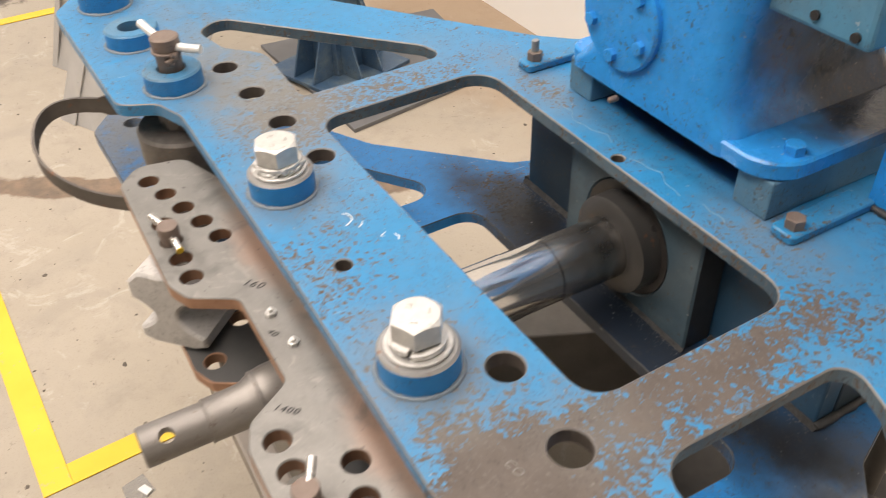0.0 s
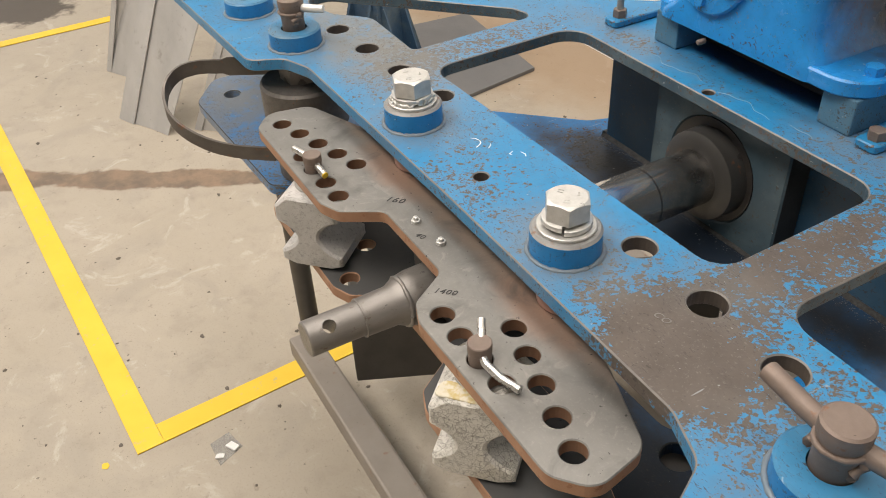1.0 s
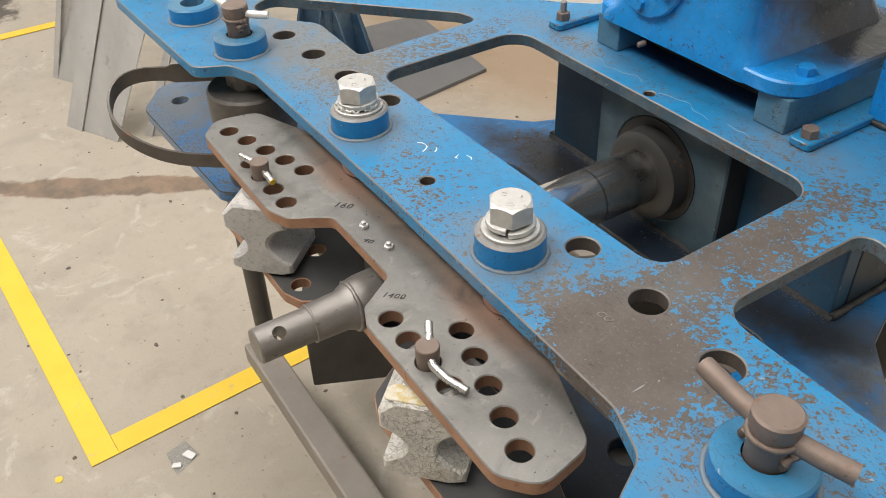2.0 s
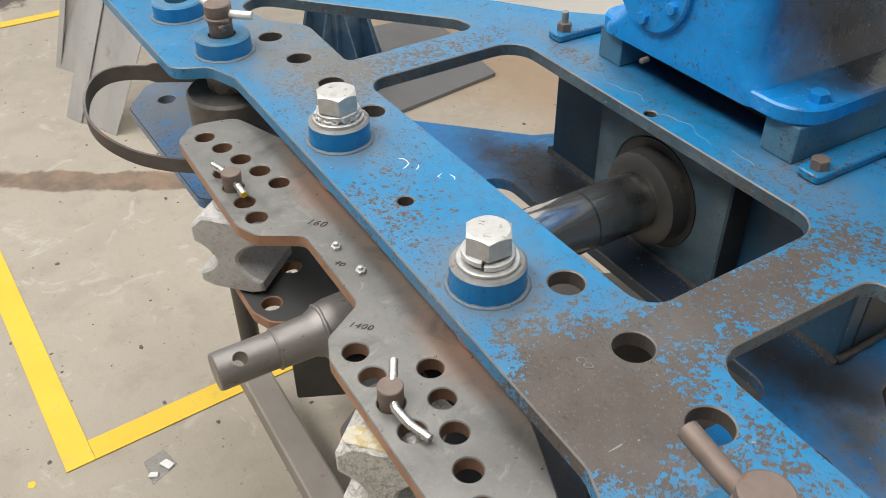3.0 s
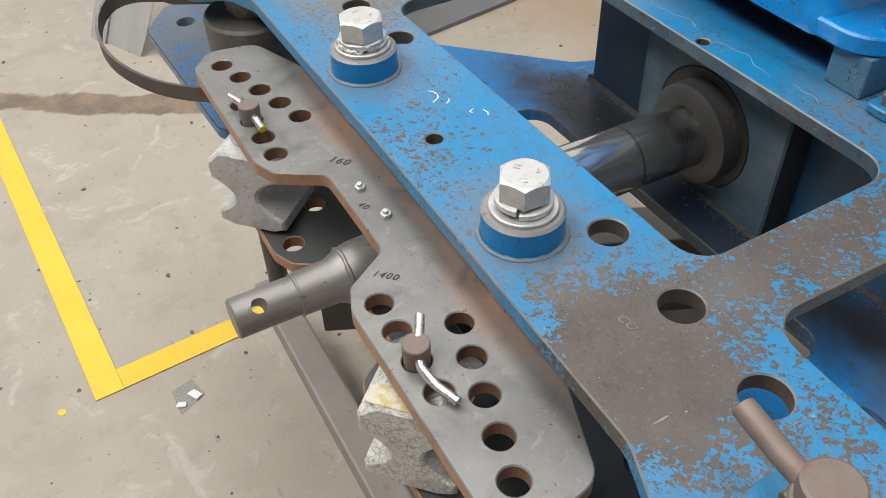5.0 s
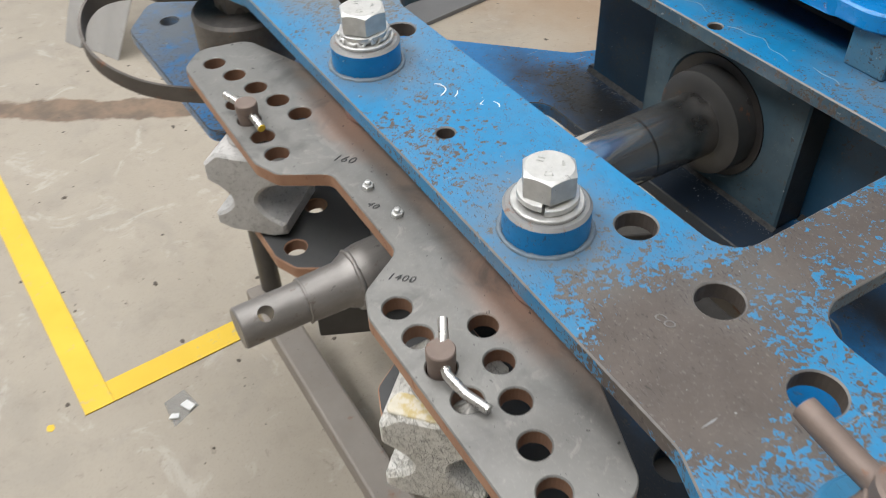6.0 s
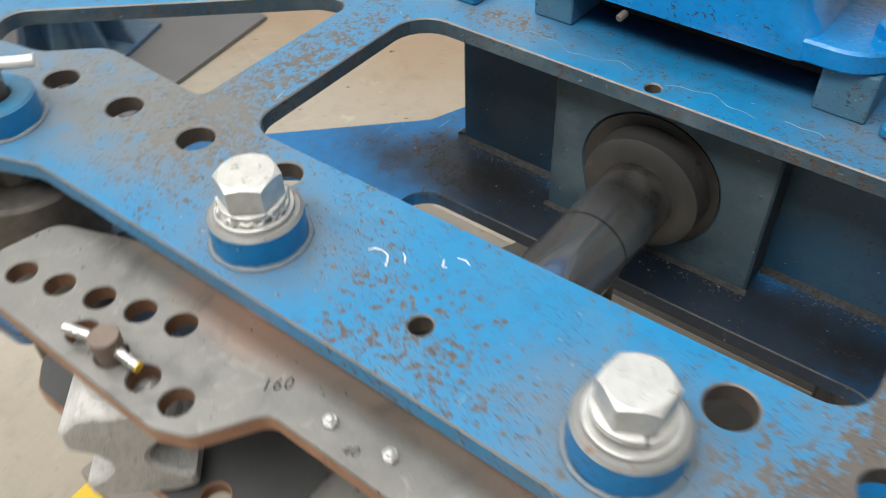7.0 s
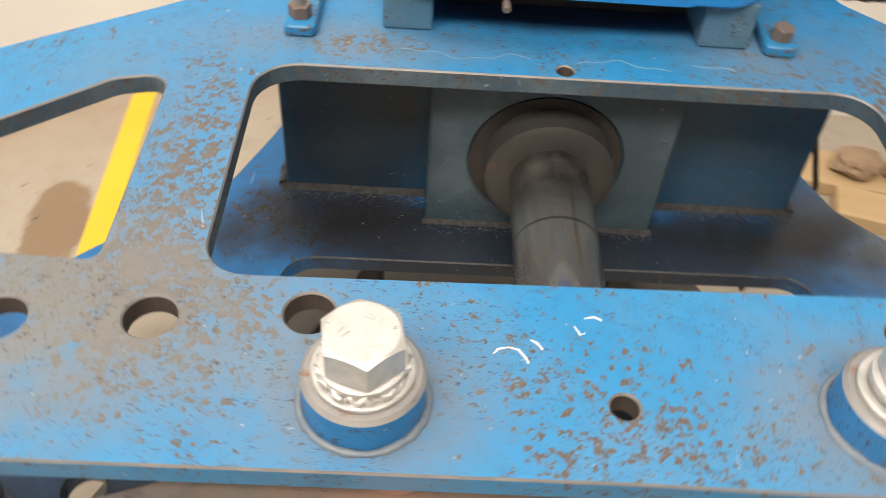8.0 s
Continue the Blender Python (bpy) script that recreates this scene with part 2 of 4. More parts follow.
def make_saddle_steel():
    k = Kit("mill_scale_grey")
    col = k.mix(k.noise(9, 6, 0.62), (0.142, 0.138, 0.129), (0.295, 0.288, 0.27))
    col = k.mix(k.op("MULTIPLY", k.ramp(k.noise(4, 5, 0.6), 0.5, 0.7), 0.5), col, (0.10, 0.095, 0.088))
    col = k.mix(k.op("MULTIPLY", k.ramp(k.noise(26, 6, 0.7, None, 1.0), 0.58, 0.66), 0.35), col, (0.34, 0.32, 0.29))
    oily = k.blob((0.0, -0.040, 0), (0.40, 0.019, 1), 0, 0.7, 0.8, 18)
    col = k.mix(k.op("MULTIPLY", oily, 0.7), col, (0.30, 0.21, 0.155))
    for x in (-0.158, 0.208):
        col = k.mix(k.op("MULTIPLY", k.blob((x, -0.052, 0), (0.075, 0.028, 1), 0, 0.7, 0.6, 22), 0.7), col, (0.36, 0.225, 0.165))
    col = k.mix(k.op("MULTIPLY", k.ramp(k.noise(230, 4, 0.7), 0.54, 0.66), 0.15), col, (0.36, 0.345, 0.32))
    col = k.mix(k.op("MULTIPLY", k.ramp(k.noise(17, 5, 0.6, None, 0.8), 0.5, 0.72), 0.6), col, (0.10, 0.098, 0.094))
    specks = k.ramp(k.noise(95, 3, 0.7), 0.665, 0.70)
    col = k.mix(k.op("MULTIPLY", specks, 0.8), col, (0.03, 0.028, 0.026))
    rg = k.op("ADD", 0.28, k.op("MULTIPLY", k.noise(20, 5), 0.3))
    k.bump(k.noise(90, 4), 0.18, 0.0006)
    return k.done(col, rg, 0.4)


GREY_STEEL = make_saddle_steel()
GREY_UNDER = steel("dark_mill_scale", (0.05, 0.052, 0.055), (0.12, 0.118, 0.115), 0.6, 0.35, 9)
CUT_EDGE = steel("flame_cut_edge", (0.25, 0.13, 0.08), (0.46, 0.27, 0.17), 0.6, 0.3, 35, 0.15)
ZINC = steel("zinc_bright", (0.36, 0.355, 0.34), (0.74, 0.735, 0.71), 0.38, 0.5, 75)
PIN_STEEL = steel("brown_pin_steel", (0.14, 0.105, 0.088), (0.27, 0.212, 0.18), 0.58, 0.4, 45, 0.12)
BRIGHT_ROD = steel("bright_rod", (0.45, 0.44, 0.42), (0.72, 0.70, 0.67), 0.28, 0.9, 40)
SHAFT_STEEL = steel("dull_shaft_steel", (0.105, 0.096, 0.088), (0.33, 0.31, 0.29), 0.42, 0.5, 42, 0.05, (1, 0.35, 1), (0.12, 0.075, 0.05))
STRAP_STEEL = steel("dark_strap_steel", (0.075, 0.066, 0.058), (0.17, 0.15, 0.135), 0.5, 0.5, 26, 0.1)
ROLLER_STEEL = steel("roller_steel", (0.055, 0.05, 0.046), (0.19, 0.175, 0.16), 0.5, 0.35, 70, 0.05)
CAST_GREY = steel("cast_block_silver", (0.30, 0.29, 0.275), (0.55, 0.54, 0.52), 0.5, 0.4, 40)
TUBE_PAINT = steel("grey_brown_tube", (0.19, 0.165, 0.14), (0.34, 0.305, 0.27), 0.55, 0.15, 8, 0.05)
TUBE_DARK = steel("dark_round_tube", (0.04, 0.037, 0.034), (0.12, 0.108, 0.095), 0.5, 0.2, 12)
# black for greasy parts and for the added blocks that stand for shade
GRIME_SHADE = steel("black_grease_shade", (0.012, 0.011, 0.011), (0.05, 0.045, 0.042), 0.4, 0.1, 25)
SHEET_STEEL = steel("pale_sheet_steel", (0.33, 0.325, 0.32), (0.60, 0.59, 0.575), 0.45, 0.25, 7, 0.12, (1, 1, 0.5), (0.30, 0.28, 0.26))
FLOOR_SHEET = steel("dark_floor_sheet", (0.13, 0.132, 0.136), (0.19, 0.19, 0.195), 0.55, 0.3, 6)
COLLAR_STEEL = steel("dark_collar", (0.036, 0.035, 0.034), (0.095, 0.092, 0.088), 0.45, 0.4, 28, 0.03, (0.3, 1, 0.3))
PALE_METAL = steel("pale_scrap", (0.6, 0.6, 0.58), (0.8, 0.8, 0.78), 0.4, 0.3, 30)
WOOD = steel("pale_timber", (0.42, 0.29, 0.15), (0.58, 0.42, 0.25), 0.7, 0.0, 12, 0.0, (0.15, 1, 1))
SCORE = steel("dull_scratch", (0.05, 0.19, 0.32), (0.26, 0.36, 0.42), 0.6, 0.1, 60)
INK = steel("black_marker", (0.02, 0.02, 0.02), (0.05, 0.05, 0.05), 0.6, 0.0, 40)
CHALK = steel("white_scratch", (0.6, 0.64, 0.66), (0.8, 0.82, 0.83), 0.7, 0.0, 60)
PASTE = steel("white_yellow_paste", (0.42, 0.38, 0.27), (0.66, 0.63, 0.55), 0.6, 0.0, 40, 0.6, None, (0.42, 0.31, 0.08))


def make_ram():
    k = Kit("burnished_ram")
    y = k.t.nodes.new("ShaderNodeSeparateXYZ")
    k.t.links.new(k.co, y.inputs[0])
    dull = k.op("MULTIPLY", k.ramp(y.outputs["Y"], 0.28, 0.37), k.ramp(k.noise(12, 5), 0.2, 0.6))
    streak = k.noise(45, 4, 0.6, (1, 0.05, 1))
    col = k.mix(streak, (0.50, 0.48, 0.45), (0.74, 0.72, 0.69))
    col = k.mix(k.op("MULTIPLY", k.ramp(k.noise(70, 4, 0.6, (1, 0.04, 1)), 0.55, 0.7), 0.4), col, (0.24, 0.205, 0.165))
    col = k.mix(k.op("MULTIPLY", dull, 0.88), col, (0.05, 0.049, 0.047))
    ring = k.op("SUBTRACT", 1.0, k.ramp(k.op("ABSOLUTE", k.op("SUBTRACT", y.outputs["Y"], 0.297)), 0.0012, 0.0025))
    col = k.mix(k.op("MULTIPLY", ring, 0.6), col, (0.05, 0.045, 0.04))
    rg = k.op("ADD", 0.07, k.op("ADD", k.op("MULTIPLY", dull, 0.16), k.op("MULTIPLY", streak, 0.10)))
    return k.done(col, rg, 0.9)


def make_cast_block(name, lo, hi, dirt, cracked):
    """Rough cast metal under thick paint; cracked: how far the coat is crazed."""
    k = Kit(name)
    warp = k.t.nodes.new("ShaderNodeVectorMath")
    warp.operation = "MULTIPLY_ADD"
    n = k.t.nodes.new("ShaderNodeTexNoise")
    n.inputs["Scale"].default_value = 30
    k.t.links.new(k.co, n.inputs["Vector"])
    k.t.links.new(n.outputs["Color"], warp.inputs[0])
    warp.inputs[1].default_value = (0.02, 0.02, 0.02)
    k.t.links.new(k.co, warp.inputs[2])
    crack = 0.0
    for scale, width in ((85, 0.03), (140, 0.035), (230, 0.04)):
        v = k.t.nodes.new("ShaderNodeTexVoronoi")
        v.feature = "DISTANCE_TO_EDGE"
        v.inputs["Scale"].default_value = scale
        k.t.links.new(warp.outputs[0], v.inputs["Vector"])
        line = k.op("SUBTRACT", 1.0, k.ramp(v.outputs["Distance"], width * 0.4, width * 1.5))
        crack = k.op("MAXIMUM", crack, k.op("MULTIPLY", line, k.ramp(k.noise(scale * 0.6, 3), 0.42, 0.6)))
    col = k.mix(k.noise(16, 6, 0.65), lo, hi)
    col = k.mix(k.op("MULTIPLY", k.ramp(k.noise(9, 5, 0.6), 0.5, 0.7), 0.55), col, dirt)
    col = k.mix(k.op("MULTIPLY", k.ramp(k.noise(190, 4, 0.7), 0.53, 0.66), 0.4), col, tuple(c * 0.6 for c in dirt))
    col = k.mix(k.op("MULTIPLY", crack, 0.6 * cracked), col, (0.19, 0.175, 0.15))
    relief = k.op("ADD", k.op("MULTIPLY", k.noise(130, 5, 0.7), 0.8), k.noise(22, 4))
    k.bump(k.op("SUBTRACT", relief, k.op("MULTIPLY", crack, cracked)), 0.8, 0.0025)
    return k.done(col, 0.5, 0.12)


def make_floor():
    k = Kit("shop_concrete")
    col = k.mix(k.noise(1.7, 6, 0.6), (0.31, 0.272, 0.215), (0.44, 0.392, 0.325))
    col = k.mix(k.op("MULTIPLY", k.ramp(k.noise(3.3, 7, 0.68, None, 0.7), 0.5, 0.66), 0.4), col, (0.29, 0.262, 0.222))
    col = k.mix(k.op("MULTIPLY", k.ramp(k.noise(9, 6, 0.65), 0.5, 0.72), 0.4), col, (0.27, 0.235, 0.19))
    col = k.mix(k.op("MULTIPLY", k.ramp(k.noise(6, 7, 0.7, None, 1.0), 0.57, 0.68), 0.35), col, (0.56, 0.53, 0.48))
    specks = k.ramp(k.noise(55, 3, 0.6), 0.69, 0.73)
    col = k.mix(k.op("MULTIPLY", specks, 0.7), col, (0.10, 0.085, 0.07))
    col = k.mix(k.op("MULTIPLY", k.ramp(k.noise(170, 4, 0.7), 0.55, 0.66), 0.3), col, (0.20, 0.175, 0.14))
    col = k.mix(k.op("MULTIPLY", k.ramp(k.noise(28, 6, 0.75, None, 0.6), 0.60, 0.67), 0.5), col, (0.22, 0.19, 0.155))
    run = k.blob((-2.18, -0.20, 0), (0.066, 0.56, 1), -31, 0.14, 0.95, 5)
    run = k.op("MAXIMUM", run, k.blob((-2.46, -0.64, 0), (0.07, 0.36, 1), -31, 0.14, 0.8, 5))
    run = k.op("MAXIMUM", run, k.blob((-2.72, -1.05, 0), (0.085, 0.60, 1), -31, 0.14, 1.0, 5))
    run = k.op("MAXIMUM", run, k.blob((-1.75, 0.50, 0), (0.058, 0.40, 1), -31, 0.14, 0.8, 6))
    col = k.mix(k.op("MULTIPLY", run, 0.8), col, k.mix(k.ramp(k.noise(7, 5, 0.65), 0.35, 0.65), (0.10, 0.066, 0.045), (0.23, 0.145, 0.09)))
    wet = k.blob((-4.40, -0.32, 0), (0.30, 0.26, 1), 20, 0.12, 0.75, 6)
    oil = k.blob((-1.11, 1.25, 0), (0.085, 0.16, 1), 8, 0.1, 0.5, 9)
    col = k.mix(k.op("MULTIPLY", oil, 0.8), col, (0.20, 0.125, 0.065))
    col = k.mix(k.op("MULTIPLY", wet, 0.9), col, (0.05, 0.037, 0.026))
    rusty = k.blob((-2.6, 2.1, 0), (1.6, 0.75, 1), 0, 0.4, 0.5, 2.5)
    col = k.mix(k.op("MULTIPLY", rusty, 0.55), col, (0.30, 0.18, 0.09))
    # shade under the machine, painted into the concrete as a darker brown
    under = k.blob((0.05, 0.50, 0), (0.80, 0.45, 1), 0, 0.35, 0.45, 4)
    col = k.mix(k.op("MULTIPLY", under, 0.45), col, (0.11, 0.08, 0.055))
    rough = k.op("SUBTRACT", 0.78, k.op("MULTIPLY", wet, 0.12))
    k.bump(k.op("ADD", k.noise(90, 5), k.noise(12, 4)), 0.25, 0.002)
    return k.done(col, rough)


def make_line_paint():
    k = Kit("yellow_line_paint")
    col = k.mix(k.noise(6, 5), (0.66, 0.42, 0.02), (0.80, 0.56, 0.05))
    worn = k.ramp(k.noise(38, 6, 0.7), 0.60, 0.66)
    col = k.mix(k.op("MULTIPLY", worn, 0.5), col, (0.40, 0.34, 0.25))
    stained = k.op("MAXIMUM", k.blob((-2.25, -0.42, 0), (0.15, 0.2, 1), 0, 0.4, 0.5, 6), k.blob((-0.97, 1.25, 0), (0.05, 0.14, 1), 0, 0.3, 0.4, 8))
    col = k.mix(k.op("MULTIPLY", stained, 0.6), col, (0.42, 0.25, 0.02))
    return k.done(col, 0.6)


def make_plaster(name, a, b):
    k = Kit(name)
    col = k.mix(k.noise(1.2, 6, 0.6), a, b)
    k.bump(k.noise(60, 4), 0.15, 0.002)
    return k.done(col, 0.85)


def make_film():
    k = Kit("clear_film")
    k.b.inputs["Alpha"].default_value = 0.4
    return k.done(k.mix(k.noise(40, 4), (0.30, 0.29, 0.27), (0.5, 0.49, 0.46)), 0.2)


FILM = make_film()
RAM = make_ram()
CAST_BLOCK = make_cast_block("rough_cast_silver", (0.29, 0.282, 0.27), (0.74, 0.725, 0.70), (0.22, 0.21, 0.20), 0.25)
CRAZED_BLOCK = make_cast_block("crazed_white_coat", (0.52, 0.50, 0.45), (0.84, 0.82, 0.77), (0.40, 0.36, 0.28), 1.0)
FLOOR = make_floor()
LINE_PAINT = make_line_paint()
WHITE_WALL = make_plaster("white_wall_paint", (0.74, 0.72, 0.68), (0.82, 0.81, 0.78))
HALL_WALL = make_plaster("grey_wall_paint", (0.50, 0.49, 0.46), (0.58, 0.57, 0.54))
ROOF_SHEET = make_plaster("roof_sheet", (0.42, 0.42, 0.42), (0.5, 0.5, 0.5))


# ---- building blocks ----
def part(name, bm, material, parent=None, label="", smooth=None):
    me = bpy.data.meshes.new(name)
    bmesh.ops.recalc_face_normals(bm, faces=bm.faces)
    bm.to_mesh(me)
    bm.free()
    for m in (material if isinstance(material, (list, tuple)) else [material]):
        me.materials.append(m)
    if smooth:
        me.polygons.foreach_set("use_smooth", [True] * len(me.polygons))
        me.set_sharp_from_angle(angle=radians(smooth))
    ob = new(name, me)
    if parent:
        ob.parent = parent
    return tagged(ob, label)


def thing(name, place, label, category, group="", turn=0.0):
    ob = new(name)
    ob.empty_display_size = 0.05
    ob.matrix_basis = pose(*place, 0, 0, turn)
    return tagged(ob, label, category, group)


def rounded(corners, steps=6):
    """A closed outline from (x, y, radius) corners."""
    out, n = [], len(corners)
    for i, (x, y, r) in enumerate(corners):
        p = Vector((x, y))
        a = (Vector(corners[i - 1][:2]) - p)
        b = (Vector(corners[(i + 1) % n][:2]) - p)
        if r <= 0:
            out.append((x, y))
            continue
        la, lb = a.length, b.length
        a.normalize(), b.normalize()
        half = math.acos(max(-1, min(1, a.dot(b)))) / 2
        if half > 1.55:
            out.append((x, y))
            continue
        t = min(r / math.tan(half), 0.48 * la, 0.48 * lb)
        rr = t * math.tan(half)
        c = p + (a + b).normalized() * (rr / math.sin(half))
        s, e = p + a * t - c, p + b * t - c
        ang = math.atan2(s.x * e.y - s.y * e.x, s.dot(e))
        for j in range(steps + 1):
            th = ang * j / steps
            out.append((c.x + s.x * math.cos(th) - s.y * math.sin(th), c.y + s.x * math.sin(th) + s.y * math.cos(th)))
    return out


def circle(x, y, r, n=28):
    return [(x + r * math.cos(2 * math.pi * i / n), y + r * math.sin(2 * math.pi * i / n)) for i in range(n)]


def shifted(loop, d):
    """The loop moved by d to its left all round."""
    out, n = [], len(loop)
    for i in range(n):
        p, a, b = Vector(loop[i]), Vector(loop[i - 1]), Vector(loop[(i + 1) % n])
        u, v = (p - a), (b - p)
        if u.length < 1e-9 or v.length < 1e-9:
            out.append(tuple(p))
            continue
        u.normalize(), v.normalize()
        w = Vector((-u.y - v.y, u.x + v.x))
        w = w / max(0.5, w.length_squared / 2)
        out.append(tuple(p + w * d))
    return out


def area(loop):
    return sum(loop[i - 1][0] * loop[i][1] - loop[i][0] * loop[i - 1][1] for i in range(len(loop))) / 2


def plate(outer, holes, z0, z1, c=0.0015, edge=0, bm=None, rim=None, bore=None, windows=99):
    """A flat plate with holes and broken edges; side faces take material slot edge, those of holes slot bore and, past so many windows, the slot after it."""
    bm = bm or bmesh.new()
    loops = []
    for i, lp in enumerate([outer, *holes]):
        if (area(lp) > 0) != (i == 0):
            lp = lp[::-1]
        loops.append(lp)
    caps = []
    for z, zc in ((z1, z1 - c), (z0, z0 + c)):
        ring = []
        for lp in loops:
            cap = [bm.verts.new((x, y, z)) for x, y in shifted(lp, c)]
            side = [bm.verts.new((x, y, zc)) for x, y in lp]
            ring.append((cap, side))
        caps.append(ring)
    for ring in caps:
        edges = []
        for cap, side in ring:
            n = len(cap)
            for i in range(n):
                edges.append(bm.edges.new((cap[i], cap[(i + 1) % n])))
                f = bm.faces.new((cap[i], cap[(i + 1) % n], side[(i + 1) % n], side[i]))
                f.material_index = edge if rim is None else rim
        bmesh.ops.triangle_fill(bm, use_beauty=True, use_dissolve=False, edges=edges)
    for k, ((_, a), (_, b)) in enumerate(zip(*caps)):
        n = len(a)
        for i in range(n):
            f = bm.faces.new((a[i], a[(i + 1) % n], b[(i + 1) % n], b[i]))
            f.material_index = edge if k == 0 or bore is None else bore + (k > windows)
    return bm


def lathe(profile, n=32, axis="z", at=(0, 0, 0), bm=None, slots=None):
    """A turned solid from (radius, height) points, closed at both ends."""
    bm = bm or bmesh.new()
    rings = []
    for r, h in profile:
        ring = []
        for i in range(n):
            a = 2 * math.pi * i / n
            p = {"z": (r * math.cos(a), r * math.sin(a), h), "y": (r * math.cos(a), h, r * math.sin(a)), "x": (h, r * math.cos(a), r * math.sin(a))}[axis]
            ring.append(bm.verts.new((p[0] + at[0], p[1] + at[1], p[2] + at[2])))
        rings.append(ring)
    for j in range(len(rings) - 1):
        for i in range(n):
            f = bm.faces.new((rings[j][i], rings[j][(i + 1) % n], rings[j + 1][(i + 1) % n], rings[j + 1][i]))
            if slots:
                f.material_index = slots[j]
    for ring in (rings[0], rings[-1]):
        f = bm.faces.new(ring)
        if slots:
            f.material_index = slots[0 if ring is rings[0] else -1]
    return bm


def box(x0, x1, y0, y1, z0, z1, bevel=0.002, bm=None, turn=None):
    own = bmesh.new()
    bmesh.ops.create_cube(own, size=1)
    for v in own.verts:
        v.co = Vector(((x0 + x1) / 2 + v.co.x * (x1 - x0), (y0 + y1) / 2 + v.co.y * (y1 - y0), (z0 + z1) / 2 + v.co.z * (z1 - z0)))
    if bevel:
        bmesh.ops.bevel(own, geom=own.edges[:], offset=bevel, segments=2, affect="EDGES", profile=0.5)
    if turn:
        bmesh.ops.transform(own, matrix=turn, verts=own.verts)
    if bm is None:
        return own
    me = bpy.data.meshes.new("join")
    own.to_mesh(me)
    own.free()
    bm.from_mesh(me)
    bpy.data.meshes.remove(me)
    return bm


def tube(points, r, n=12, bm=None):
    """A round rod along points."""
    bm = bm or bmesh.new()
    pts = [Vector(p) for p in points]
    rings = []
    for i, p in enumerate(pts):
        d = (pts[min(i + 1, len(pts) - 1)] - pts[max(i - 1, 0)]).normalized()
        u = d.cross(Vector((0.13, 0.21, 1))).normalized()
        v = d.cross(u)
        rings.append([bm.verts.new(p + r * (math.cos(2 * math.pi * j / n) * u + math.sin(2 * math.pi * j / n) * v)) for j in range(n)])
    for a, b in zip(rings, rings[1:]):
        for j in range(n):
            bm.faces.new((a[j], a[(j + 1) % n], b[(j + 1) % n], b[j]))
    bm.faces.new(rings[0])
    bm.faces.new(rings[-1])
    return bm


def weld_bead(points, r, seed=1, bm=None, grit=0):
    """A lumpy fillet of weld along points."""
    rng = random.Random(seed)
    bm = bm or bmesh.new()
    pts = [Vector(p) for p in points]
    rings, n = [], 7
    for i, p in enumerate(pts):
        d = (pts[min(i + 1, len(pts) - 1)] - pts[max(i - 1, 0)]).normalized()
        u = d.cross(Vector((0, 0, 1)))
        u = u.normalized() if u.length > 0.01 else Vector((1, 0, 0))
        v = d.cross(u)
        p = p + Vector((rng.gauss(0, 0.15), rng.gauss(0, 0.22), rng.gauss(0, 0.12))) * r * 0.35
        q = r * rng.uniform(0.78, 1.2)
        rings.append([bm.verts.new(p + q * (math.cos(2 * math.pi * j / n) * u + math.sin(2 * math.pi * j / n) * v)) for j in range(n)])
    for a, b in zip(rings, rings[1:]):
        for j in range(n):
            bm.faces.new((a[j], a[(j + 1) % n], b[(j + 1) % n], b[j]))
    bm.faces.new(rings[0])
    bm.faces.new(rings[-1])
    for _ in range(grit):
        p = rng.choice(pts) + Vector((rng.gauss(0, r), rng.gauss(-r, 2.2 * r), -r * 0.4))
        q = rng.uniform(0.0008, 0.0024)
        a = [bm.verts.new(p + Vector((q * rng.uniform(0.7, 1.3) * math.cos(k * 2.1), q * rng.uniform(0.7, 1.3) * math.sin(k * 2.1), 0))) for k in range(3)]
        tip = bm.verts.new(p + Vector((0, 0, q)))
        for k in range(3):
            bm.faces.new((a[k], a[(k + 1) % 3], tip))
    return bm


def fillet_weld(x0, x1, y, z, w, h, seed):
    """A flat, dusty fillet of weld along x, with crumbs of slag before it."""
    rng = random.Random(seed)
    bm, rows = bmesh.new(), []
    n = int((x1 - x0) / 0.003)
    for i in range(n + 1):
        x = x0 + (x1 - x0) * i / n
        d, t = w * rng.uniform(0.88, 1.1), h * rng.uniform(0.9, 1.08)
        rows.append([bm.verts.new(p) for p in ((x, y, z), (x, y, z + t), (x, y - d * 0.45, z + t * rng.uniform(0.55, 0.65)), (x, y - d, z))])
    for a, b in zip(rows, rows[1:]):
        for j in range(4):
            bm.faces.new((a[j], a[(j + 1) % 4], b[(j + 1) % 4], b[j]))
    bm.faces.new(rows[0])
    bm.faces.new(rows[-1])
    for _ in range(220):
        p = Vector((rng.uniform(x0, x1), y - w - abs(rng.gauss(0, 0.009)), z))
        q = rng.uniform(0.0004, 0.0012)
        a = [bm.verts.new(p + Vector((q * rng.uniform(0.7, 1.4) * math.cos(k * 2.1), q * rng.uniform(0.7, 1.4) * math.sin(k * 2.1), 0))) for k in range(3)]
        tip = bm.verts.new(p + Vector((0, 0, q)))
        for k in range(3):
            bm.faces.new((a[k], a[(k + 1) % 3], tip)).material_index = 1
    return bm


